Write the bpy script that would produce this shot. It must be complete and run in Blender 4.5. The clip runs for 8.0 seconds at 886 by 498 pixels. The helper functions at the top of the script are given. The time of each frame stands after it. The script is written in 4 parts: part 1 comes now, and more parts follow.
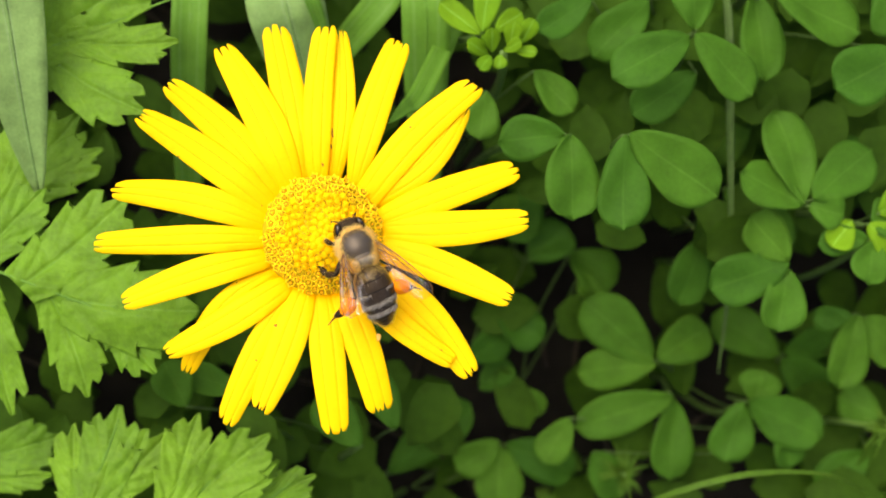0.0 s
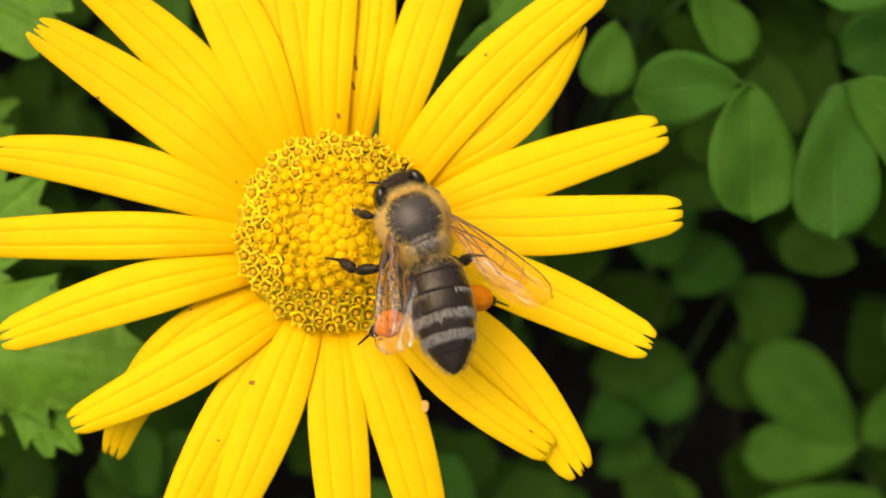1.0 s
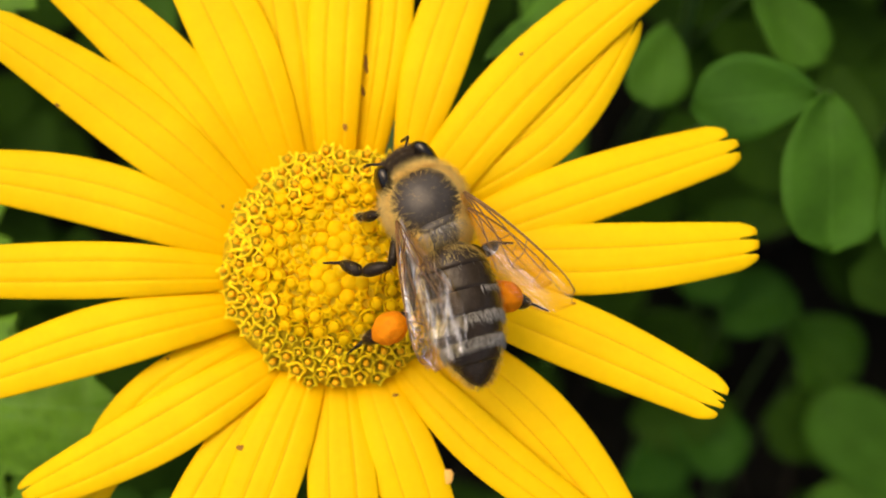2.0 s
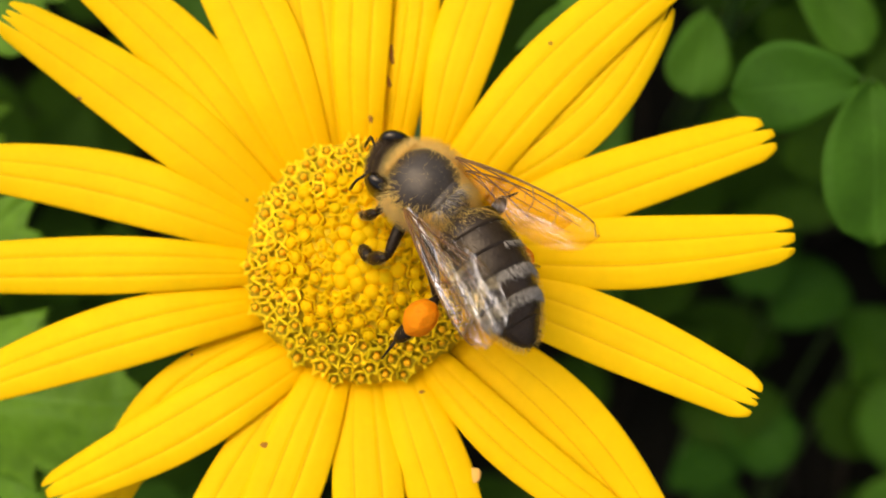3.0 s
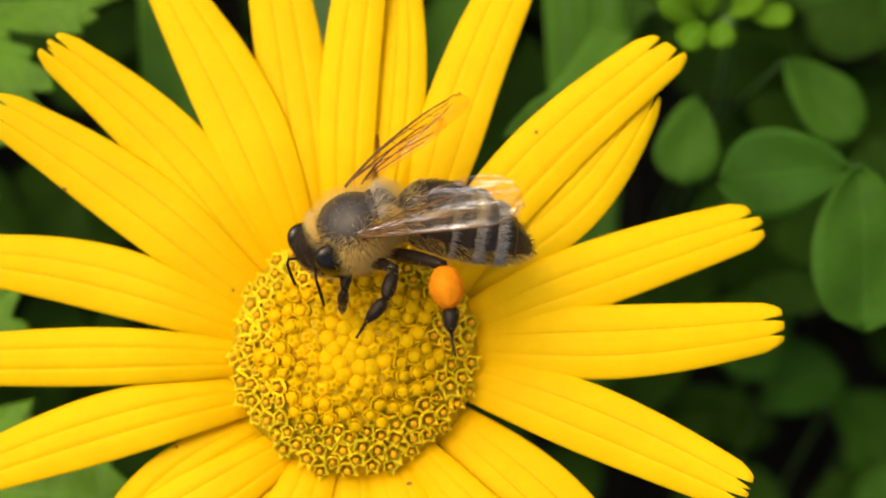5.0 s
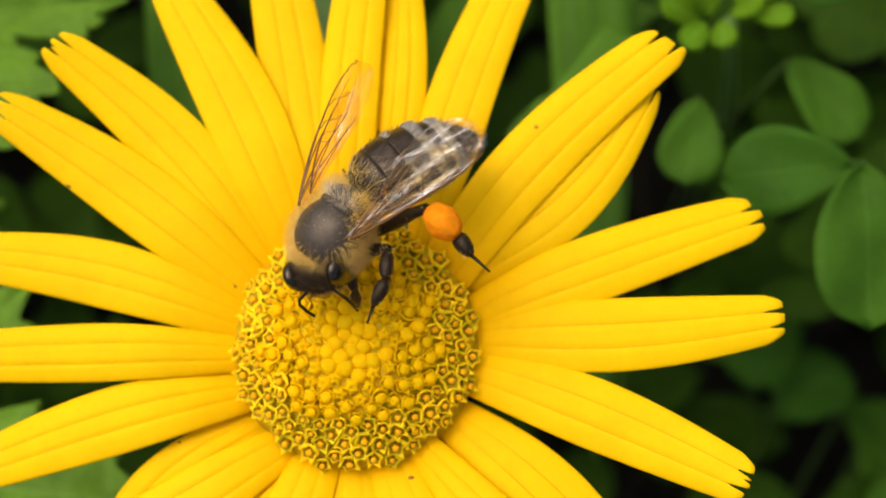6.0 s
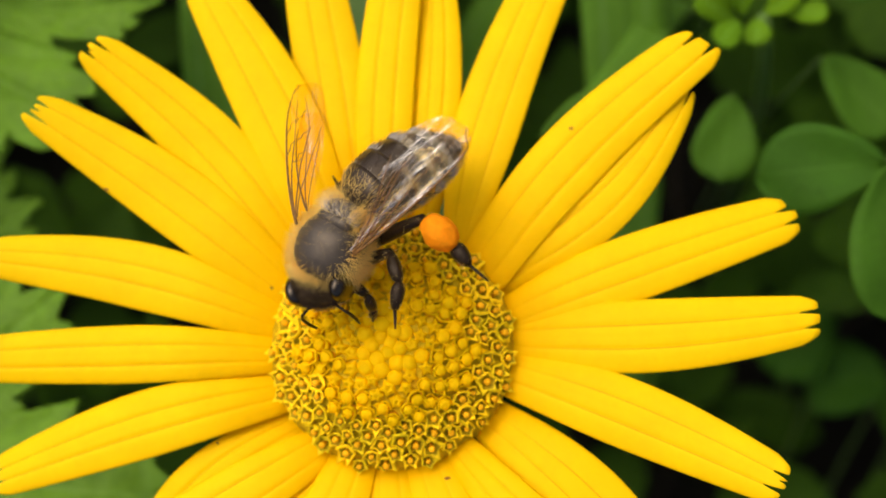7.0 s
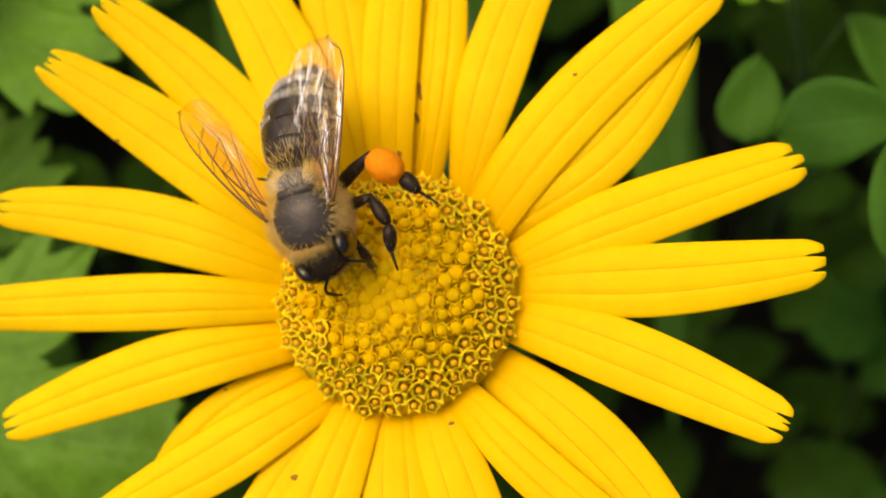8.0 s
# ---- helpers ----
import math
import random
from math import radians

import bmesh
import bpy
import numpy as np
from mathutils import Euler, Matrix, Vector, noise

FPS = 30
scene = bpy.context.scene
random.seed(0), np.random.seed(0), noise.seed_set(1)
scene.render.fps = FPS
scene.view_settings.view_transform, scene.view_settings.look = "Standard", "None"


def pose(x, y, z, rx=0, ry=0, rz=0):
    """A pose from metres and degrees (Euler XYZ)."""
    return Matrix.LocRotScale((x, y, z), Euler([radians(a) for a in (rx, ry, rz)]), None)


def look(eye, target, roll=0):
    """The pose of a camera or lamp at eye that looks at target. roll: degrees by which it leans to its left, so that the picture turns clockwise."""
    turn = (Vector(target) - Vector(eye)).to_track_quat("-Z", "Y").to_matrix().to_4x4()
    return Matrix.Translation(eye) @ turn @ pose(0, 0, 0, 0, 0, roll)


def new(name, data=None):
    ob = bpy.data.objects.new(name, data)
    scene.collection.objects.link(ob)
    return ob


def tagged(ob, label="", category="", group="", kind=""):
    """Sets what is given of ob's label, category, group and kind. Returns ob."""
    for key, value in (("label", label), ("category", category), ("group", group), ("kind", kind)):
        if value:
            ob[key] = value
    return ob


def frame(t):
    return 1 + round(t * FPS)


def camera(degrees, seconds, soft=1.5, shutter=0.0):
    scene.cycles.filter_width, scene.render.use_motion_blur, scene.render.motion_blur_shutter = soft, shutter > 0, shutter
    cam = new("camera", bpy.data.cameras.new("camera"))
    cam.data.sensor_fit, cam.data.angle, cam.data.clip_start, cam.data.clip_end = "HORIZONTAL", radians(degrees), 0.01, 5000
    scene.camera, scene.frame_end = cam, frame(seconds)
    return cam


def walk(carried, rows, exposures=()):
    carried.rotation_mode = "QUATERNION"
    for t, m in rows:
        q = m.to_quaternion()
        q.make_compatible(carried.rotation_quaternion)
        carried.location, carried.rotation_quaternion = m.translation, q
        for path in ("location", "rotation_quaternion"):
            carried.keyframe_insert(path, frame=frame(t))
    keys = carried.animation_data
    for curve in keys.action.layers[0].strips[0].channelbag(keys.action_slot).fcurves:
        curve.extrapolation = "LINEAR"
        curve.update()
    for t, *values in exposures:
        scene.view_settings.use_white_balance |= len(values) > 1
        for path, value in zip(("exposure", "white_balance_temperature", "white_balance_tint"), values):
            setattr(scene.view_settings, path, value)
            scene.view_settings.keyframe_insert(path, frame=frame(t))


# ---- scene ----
cam = camera(30.0, 8.0, soft=1.7)
PATH = [
    (0, -0.00385, -0.01302, 0.26223, 3.738, -5.227, -2.539),
    (0.2, 0.00057, -0.01334, 0.23170, 4.387, -4.064, -2.173),
    (0.5, 0.00471, -0.01230, 0.20758, 4.484, -1.791, -1.420),
    (1, 0.00528, -0.01090, 0.19015, 5.217, -0.773, -1.142),
    (1.2, 0.00388, -0.00892, 0.18660, 5.603, -1.156, -1.090),
    (2.3, 0.00560, -0.00890, 0.17039, 6.293, 0.879, -1.011),
    (2.5, 0.00628, -0.00892, 0.17032, 6.234, 1.929, -1.012),
    (3, 0.00685, -0.00848, 0.17072, 5.895, 1.963, -0.931),
    (3.5, 0.00778, -0.00835, 0.17024, 7.581, 2.705, -0.762),
    (4, 0.00794, -0.00840, 0.17003, 7.919, 2.956, -0.835),
    (4.5, 0.00653, -0.00854, 0.17021, 8.572, 2.921, -0.912),
    (5, 0.00743, -0.00797, 0.17026, 8.677, 1.926, -1.221),
    (5.2, 0.00706, -0.00848, 0.17041, 8.696, 1.371, -1.375),
    (6.3, 0.00875, -0.00987, 0.17027, 9.876, 2.984, -1.388),
    (6.5, 0.00658, -0.00906, 0.17062, 8.646, 2.341, -1.423),
    (7, 0.00818, -0.00900, 0.17083, 9.138, 3.728, -1.425),
    (7.5, 0.01420, -0.01091, 0.17005, 10.173, 6.745, -1.096),
    (8, 0.01320, -0.01333, 0.16990, 10.092, 7.275, -1.114),
]
EXPOSURES = [(0, 1.1, 6700, 10), (0.5, 0.84, 6700, 10), (1.0, 0.54, 6700, 10), (1.3, 0.46, 6700, 10), (2.4, 0.4, 6700, 10), (6.4, 0.4, 6700, 10), (8.0, 0.38, 6950, 13)]
walk(cam, [(t, pose(*place)) for t, *place in PATH], EXPOSURES)

from mathutils.bvhtree import BVHTree

# ---- light: a bright, lightly veiled sky and a soft high sun ----
world = bpy.data.worlds.new("sky")
scene.world = world
world.use_nodes = True
sky = world.node_tree.nodes.new("ShaderNodeTexSky")
sky.sky_type, sky.sun_disc = "NISHITA", False
sky.sun_elevation, sky.sun_rotation = radians(65), radians(318)
sky.air_density, sky.dust_density, sky.ozone_density = 0.35, 4.0, 0.5
backdrop = world.node_tree.nodes["Background"]
backdrop.inputs["Strength"].default_value = 0.2
world.node_tree.links.new(sky.outputs["Color"], backdrop.inputs["Color"])

sun_data = bpy.data.lights.new("sun", "SUN")
sun_data.energy, sun_data.angle, sun_data.color = 0.85, radians(80), (1.0, 0.96, 0.9)
sun = new("sun", sun_data)
sun.matrix_world = look((-0.8, 0.9, 2.65), (0, 0, 0.08))

MM = 0.001
TOP = 85.0  # height of the ray florets over the soil, mm


# ---- materials ----
def material(name, color, rough=0.6, spec=0.4, scale=800.0, vary=0.25, bump=0.0, fine=4.0, per_object=0.0, through_light=0.0, metal=0.0, coat=0.0):
    """A procedural surface: base colour broken up at two scales, fine relief, optional light through a thin leaf."""
    m = bpy.data.materials.new(name)
    m.use_nodes = True
    n, l = m.node_tree.nodes, m.node_tree.links
    bsdf = n["Principled BSDF"]
    bsdf.inputs["Roughness"].default_value = rough
    bsdf.inputs["Specular IOR Level"].default_value = spec
    bsdf.inputs["Metallic"].default_value = metal
    bsdf.inputs["Coat Weight"].default_value = coat
    geo = n.new("ShaderNodeTexCoord")
    big, small = n.new("ShaderNodeTexNoise"), n.new("ShaderNodeTexNoise")
    big.inputs["Scale"].default_value, small.inputs["Scale"].default_value = scale, scale * fine
    big.inputs["Detail"].default_value, small.inputs["Detail"].default_value = 4.0, 3.0
    for tex in (big, small):
        l.new(geo.outputs["Object"], tex.inputs["Vector"])
    add = n.new("ShaderNodeMath")
    add.operation = "MULTIPLY_ADD"
    l.new(small.outputs["Fac"], add.inputs[0])
    add.inputs[1].default_value = 0.5
    l.new(big.outputs["Fac"], add.inputs[2])
    ramp = n.new("ShaderNodeMapRange")
    ramp.inputs["From Min"].default_value, ramp.inputs["From Max"].default_value = 0.45, 1.05
    ramp.inputs["To Min"].default_value, ramp.inputs["To Max"].default_value = 1 - vary, 1 + vary
    l.new(add.outputs[0], ramp.inputs["Value"])
    hsv = n.new("ShaderNodeHueSaturation")
    hsv.inputs["Color"].default_value = (*color, 1)
    value = ramp.outputs["Result"]
    if per_object:
        info, spread, mul = n.new("ShaderNodeObjectInfo"), n.new("ShaderNodeMapRange"), n.new("ShaderNodeMath")
        spread.inputs["To Min"].default_value, spread.inputs["To Max"].default_value = 1 - per_object, 1 + per_object
        l.new(info.outputs["Random"], spread.inputs["Value"])
        mul.operation = "MULTIPLY"
        l.new(spread.outputs["Result"], mul.inputs[0])
        l.new(value, mul.inputs[1])
        value = mul.outputs[0]
        hue = n.new("ShaderNodeMapRange")
        hue.inputs["To Min"].default_value, hue.inputs["To Max"].default_value = 0.5 + 0.03 * per_object, 0.5 - 0.04 * per_object
        l.new(info.outputs["Random"], hue.inputs["Value"])
        l.new(hue.outputs["Result"], hsv.inputs["Hue"])
    l.new(value, hsv.inputs["Value"])
    l.new(hsv.outputs["Color"], bsdf.inputs["Base Color"])
    m["tone"] = hsv.name
    if bump:
        b = n.new("ShaderNodeBump")
        b.inputs["Strength"].default_value, b.inputs["Distance"].default_value = bump, 0.0002
        l.new(add.outputs[0], b.inputs["Height"])
        l.new(b.outputs["Normal"], bsdf.inputs["Normal"])
    if through_light:
        thin, mix = n.new("ShaderNodeBsdfTranslucent"), n.new("ShaderNodeMixShader")
        l.new(hsv.outputs["Color"], thin.inputs["Color"])
        mix.inputs["Fac"].default_value = through_light
        l.new(bsdf.outputs["BSDF"], mix.inputs[1])
        l.new(thin.outputs["BSDF"], mix.inputs[2])
        l.new(mix.outputs["Shader"], n["Material Output"].inputs["Surface"])
    return m


def veined(m, tint, centres, width, side=0.0, side_count=7.0):
    """Adds veins along and across a leaf or petal, by its UV map (u along, v across)."""
    n, l = m.node_tree.nodes, m.node_tree.links
    uv, sep = n.new("ShaderNodeUVMap"), n.new("ShaderNodeSeparateXYZ")
    uv.uv_map = "UVMap"
    l.new(uv.outputs["UV"], sep.inputs["Vector"])
    total = None
    for c in centres:
        off, line = n.new("ShaderNodeMath"), n.new("ShaderNodeMapRange")
        off.operation = "SUBTRACT"
        l.new(sep.outputs["Y"], off.inputs[0])
        off.inputs[1].default_value = c
        dist = n.new("ShaderNodeMath")
        dist.operation = "ABSOLUTE"
        l.new(off.outputs[0], dist.inputs[0])
        line.inputs["From Max"].default_value = width
        line.inputs["To Min"].default_value, line.inputs["To Max"].default_value = 1.0, 0.0
        l.new(dist.outputs[0], line.inputs["Value"])
        if total is None:
            total = line.outputs["Result"]
        else:
            top = n.new("ShaderNodeMath")
            top.operation = "MAXIMUM"
            l.new(total, top.inputs[0])
            l.new(line.outputs["Result"], top.inputs[1])
            total = top.outputs[0]
    if side:
        # slanted side veins: u - 0.35 * |v - 0.5|
        off, dist, slant, times, wave = (n.new("ShaderNodeMath") for _ in range(5))
        off.operation, dist.operation, slant.operation, times.operation, wave.operation = "SUBTRACT", "ABSOLUTE", "MULTIPLY_ADD", "MULTIPLY", "PINGPONG"
        l.new(sep.outputs["Y"], off.inputs[0])
        off.inputs[1].default_value = 0.5
        l.new(off.outputs[0], dist.inputs[0])
        l.new(dist.outputs[0], slant.inputs[0])
        slant.inputs[1].default_value = -0.55
        l.new(sep.outputs["X"], slant.inputs[2])
        l.new(slant.outputs[0], times.inputs[0])
        times.inputs[1].default_value = side_count
        l.new(times.outputs[0], wave.inputs[0])
        wave.inputs[1].default_value = 0.5
        soft = n.new("ShaderNodeMapRange")
        soft.inputs["From Max"].default_value = 0.07
        soft.inputs["To Min"].default_value, soft.inputs["To Max"].default_value = side, 0.0
        l.new(wave.outputs[0], soft.inputs["Value"])
        top = n.new("ShaderNodeMath")
        top.operation = "MAXIMUM"
        l.new(total, top.inputs[0])
        l.new(soft.outputs["Result"], top.inputs[1])
        total = top.outputs[0]
    hsv = n[m["tone"]]
    mix = n.new("ShaderNodeMix")
    mix.data_type = "RGBA"
    mix.inputs[6].default_value = hsv.inputs["Color"].default_value
    mix.inputs[7].default_value = (*tint, 1)
    l.new(total, mix.inputs[0])
    l.new(mix.outputs[2], hsv.inputs["Color"])
    return m


def base_tint(m, tint, reach):
    """A deeper pigment near the base of a petal, by its UV map."""
    n, l = m.node_tree.nodes, m.node_tree.links
    uv, sep, span, mix = n.new("ShaderNodeUVMap"), n.new("ShaderNodeSeparateXYZ"), n.new("ShaderNodeMapRange"), n.new("ShaderNodeMix")
    uv.uv_map, mix.data_type = "UVMap", "RGBA"
    l.new(uv.outputs["UV"], sep.inputs["Vector"])
    l.new(sep.outputs["X"], span.inputs["Value"])
    span.inputs["From Max"].default_value = reach
    span.inputs["To Min"].default_value, span.inputs["To Max"].default_value = 1.0, 0.0
    hsv = n[m["tone"]]
    l.new(span.outputs["Result"], mix.inputs[0])
    l.new(hsv.inputs["Color"].links[0].from_socket, mix.inputs[6])
    mix.inputs[7].default_value = (*tint, 1)
    l.new(mix.outputs[2], hsv.inputs["Color"])
    return m


PETAL = veined(material("petal_yellow", (0.94, 0.58, 0.002), 0.6, 0.08, 500, 0.05, 0.05, 5, 0.03, 0.2), (0.7, 0.29, 0.0), (1 / 3, 2 / 3), 0.012)
base_tint(PETAL, (0.94, 0.53, 0.001), 0.32)
LEAF_VEIN = material("leaf_vein", (0.095, 0.205, 0.022), 0.6, 0.15, 400, 0.2, 0.1)
FLORET = material("floret_yellow", (0.97, 0.66, 0.008), 0.55, 0.1, 2500, 0.16, 0.1, 4, 0.22, 0.12)
# Olive throat colour, also put on outer tube feet to darken gaps between florets.
THROAT_FOOT = material("floret_throat_and_foot", (0.4, 0.275, 0.007), 0.6, 0.1, 2500, 0.2, 0.1)
ANTHER = material("anther_orange", (0.85, 0.42, 0.006), 0.6, 0.1, 3000, 0.15, 0.2)
BUD = material("bud_yellow", (0.98, 0.65, 0.004), 0.65, 0.05, 2500, 0.06, 0.05, 4, 0.06, 0.4)
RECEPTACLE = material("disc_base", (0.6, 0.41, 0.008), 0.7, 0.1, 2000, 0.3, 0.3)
STEM = material("stem_green", (0.12, 0.22, 0.035), 0.55, 0.35, 600, 0.2, 0.15)
BRACT = material("bract_green", (0.1, 0.2, 0.03), 0.6, 0.3, 900, 0.2, 0.2, 4, 0.15)
STALK = material("plant_stalk", (0.05, 0.095, 0.016), 0.6, 0.2, 600, 0.25, 0.15)
CLOVER = veined(material("clover_leaf", (0.044, 0.122, 0.0085), 0.6, 0.07, 350, 0.2, 0.12, 6, 0.22, 0.2), (0.066, 0.16, 0.016), (0.5,), 0.022, 0.2, 11)
YOUNG = veined(material("young_leaf", (0.115, 0.245, 0.007), 0.6, 0.07, 350, 0.15, 0.12, 6, 0.12, 0.25), (0.2, 0.42, 0.06), (0.5,), 0.03)
HERB = veined(material("lobed_leaf", (0.108, 0.228, 0.011), 0.5, 0.14, 300, 0.3, 1.0, 6, 0.12, 0.2), (0.15, 0.29, 0.03), (0.5,), 0.02, 0.4, 12)
GRASS = veined(material("grass_green", (0.1, 0.23, 0.02), 0.55, 0.15, 300, 0.15, 0.15, 6, 0.12, 0.2), (0.125, 0.26, 0.04), (0.5, 0.25, 0.75), 0.05)
GREYBLADE = veined(material("grey_green_blade", (0.15, 0.255, 0.065), 0.6, 0.2, 420, 0.25, 1.0, 6, 0.1, 0.15), (0.2, 0.3, 0.13), (0.5,), 0.06)
# Leaf colour lowered below the trefoils' to carry the deep shade between plants.
UNDER = material("shade_toned_undergrowth", (0.026, 0.063, 0.004), 0.65, 0.05, 120, 0.35, 0.15, 6, 0.1, 0.15)
MOSS = material("moss_green", (0.06, 0.13, 0.008), 0.6, 0.15, 900, 0.25, 0.1, 4, 0.1, 0.2)
# Near-black soil and litter: the shade between plants is put in their colour.
SOIL = material("shade_dark_soil", (0.0075, 0.0065, 0.0035), 0.9, 0.15, 60, 0.5, 0.6, 8)
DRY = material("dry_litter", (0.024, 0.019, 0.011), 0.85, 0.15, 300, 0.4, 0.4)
SPECK = material("brown_speck", (0.3, 0.12, 0.01), 0.7, 0.2, 3000, 0.3)
PALE_SPECK = material("pale_spot", (0.8, 0.42, 0.08), 0.7, 0.2, 3000, 0.15)
CUTICLE = material("bee_cuticle", (0.014, 0.01, 0.007), 0.35, 0.35, 1500, 0.35, 0.25, 4)
THORAX = material("thorax_black", (0.045, 0.037, 0.029), 0.42, 0.5, 1500, 0.3, 0.12, 4)
BAND = material("abdomen_brown", (0.028, 0.019, 0.012), 0.3, 0.4, 1200, 0.4, 0.2, 4)
LEGBLACK = material("leg_brown_black", (0.014, 0.008, 0.004), 0.38, 0.25, 2500, 0.4, 0.3, 4)
EYE = material("eye_black", (0.004, 0.003, 0.0025), 0.24, 0.75, 9000, 0.2, 0.1, 3)
FUR = material("tan_fur", (0.98, 0.75, 0.24), 0.7, 0.2, 3000, 0.2, 0, 4, 0, 0.5)
PALEFUR = material("pale_fur", (0.52, 0.47, 0.38), 0.7, 0.2, 3000, 0.25)
DARKFUR = material("dark_fur", (0.055, 0.035, 0.017), 0.7, 0.2, 3000, 0.25)
POLLEN = material("orange_pollen", (0.96, 0.31, 0.005), 0.7, 0.12, 2200, 0.14, 0.4, 3, 0, 0.3)
VEIN = material("wing_vein", (0.17, 0.08, 0.022), 0.4, 0.3, 3000, 0.3)


def wing_film(low, high, least, most):
    """A clear amber skin; a streak mask mixes silvery glints into it."""
    m = bpy.data.materials.new("wing_membrane")
    m.use_nodes = True
    n, l = m.node_tree.nodes, m.node_tree.links
    bsdf = n["Principled BSDF"]
    bsdf.inputs["Base Color"].default_value = (0.88, 0.85, 0.8, 1)
    bsdf.inputs["Roughness"].default_value = 0.25
    bsdf.inputs["Metallic"].default_value = 1.0
    geo, tex, bump = n.new("ShaderNodeTexCoord"), n.new("ShaderNodeTexNoise"), n.new("ShaderNodeBump")
    tex.inputs["Scale"].default_value = 1900
    tex.inputs["Detail"].default_value = 4.0
    stretch = n.new("ShaderNodeMapping")
    stretch.inputs["Scale"].default_value = (0.12, 1.0, 1.0)
    l.new(geo.outputs["Object"], stretch.inputs["Vector"])
    l.new(stretch.outputs["Vector"], tex.inputs["Vector"])
    bump.inputs["Strength"].default_value, bump.inputs["Distance"].default_value = 1.0, 0.0006
    l.new(tex.outputs["Fac"], bump.inputs["Height"])
    l.new(bump.outputs["Normal"], bsdf.inputs["Normal"])
    clear, mix = n.new("ShaderNodeBsdfTransparent"), n.new("ShaderNodeMixShader")
    clear.inputs["Color"].default_value = (0.95, 0.85, 0.58, 1)
    streak = n.new("ShaderNodeMapRange")
    streak.inputs["From Min"].default_value, streak.inputs["From Max"].default_value = low, high
    streak.inputs["To Min"].default_value, streak.inputs["To Max"].default_value = least, most
    l.new(tex.outputs["Fac"], streak.inputs["Value"])
    l.new(streak.outputs["Result"], mix.inputs["Fac"])
    l.new(clear.outputs["BSDF"], mix.inputs[1])
    l.new(bsdf.outputs["BSDF"], mix.inputs[2])
    l.new(mix.outputs["Shader"], n["Material Output"].inputs["Surface"])
    return m


# One membrane twice: the left copy has stronger painted glints than the right.
FILM_GLINTS_STRONG, FILM_GLINTS_WEAK = wing_film(0.44, 0.58, 0.03, 0.32), wing_film(0.54, 0.68, 0.015, 0.15)
for chitin in (CUTICLE, THORAX, BAND, LEGBLACK, VEIN, EYE):
    chitin.node_tree.nodes["Principled BSDF"].inputs["Specular Tint"].default_value = (1.0, 0.84, 0.62, 1)


# ---- mesh helpers, all in millimetres ----
def mesh_of(name, bm, mat):
    bmesh.ops.transform(bm, matrix=Matrix.Scale(MM, 4), verts=bm.verts)
    me = bpy.data.meshes.new(name)
    bm.to_mesh(me)
    bm.free()
    me.materials.append(mat)
    me.shade_smooth()
    return me


def part(name, bm, mat, parent, label=""):
    ob = new(name, mesh_of(name, bm, mat))
    ob.parent = parent
    return tagged(ob, label)


def thing(name, x, y, z, label, category, group="", kind=""):
    ob = new(name)
    ob.empty_display_size = 0.005
    ob.location = (x * MM, y * MM, z * MM)
    return tagged(ob, label, category, group, kind)


def sheet(nu, nv, fn, bm=None):
    """A strip surface: fn(u, v), u along 0..1 and v across -1..1, with a UV map."""
    bm = bm or bmesh.new()
    uv = bm.loops.layers.uv.get("UVMap") or bm.loops.layers.uv.new("UVMap")
    grid = [[bm.verts.new(fn(i / nu, 2 * j / nv - 1)) for j in range(nv + 1)] for i in range(nu + 1)]
    for i in range(nu):
        for j in range(nv):
            f = bm.faces.new((grid[i][j], grid[i + 1][j], grid[i + 1][j + 1], grid[i][j + 1]))
            for loop, (a, b) in zip(f.loops, ((i, j), (i + 1, j), (i + 1, j + 1), (i, j + 1))):
                loop[uv].uv = (a / nu, b / nv)
    return bm


def thicken(ob, mm):
    mod = ob.modifiers.new("thickness", "SOLIDIFY")
    mod.thickness, mod.offset = mm * MM, -1
    return ob


def tube(points, radii, sides=8, bm=None):
    bm = bm or bmesh.new()
    points = [Vector(p) for p in points]
    rings, side = [], None
    for i, p in enumerate(points):
        way = (points[min(i + 1, len(points) - 1)] - points[max(i - 1, 0)]).normalized()
        side = (side if side and abs(side.dot(way)) < 0.95 else way.orthogonal())
        side = (side - way * side.dot(way)).normalized()
        up = way.cross(side)
        r = radii[i] if hasattr(radii, "__len__") else radii
        rings.append([bm.verts.new(p + r * (math.cos(a) * side + math.sin(a) * up)) for a in (2 * math.pi * k / sides for k in range(sides))])
    for a, b in zip(rings, rings[1:]):
        for k in range(sides):
            bm.faces.new((a[k], a[(k + 1) % sides], b[(k + 1) % sides], b[k]))
    bm.faces.new(rings[0][::-1])
    bm.faces.new(rings[-1])
    return bm


def curve_points(ends, n=10, bend=(0, 0, 0)):
    a, b, bend = Vector(ends[0]), Vector(ends[1]), Vector(bend)
    return [a.lerp(b, i / n) + bend * math.sin(math.pi * i / n) for i in range(n + 1)]


def ball(centre, radii, nu=24, nv=16, lump=0.0, bm=None, turn=None):
    own = bmesh.new()
    bmesh.ops.create_uvsphere(own, u_segments=nu, v_segments=nv, radius=1.0)
    for v in own.verts:
        k = 1 + lump * noise.noise(v.co * 2.2 + Vector(centre))
        v.co = Vector((v.co.x * radii[0] * k, v.co.y * radii[1] * k, v.co.z * radii[2] * k))
        if turn:
            v.co = turn @ v.co
        v.co += Vector(centre)
    if bm is None:
        return own
    tmp = bpy.data.meshes.new("tmp")
    own.to_mesh(tmp)
    own.free()
    bm.from_mesh(tmp)
    bpy.data.meshes.remove(tmp)
    return bm


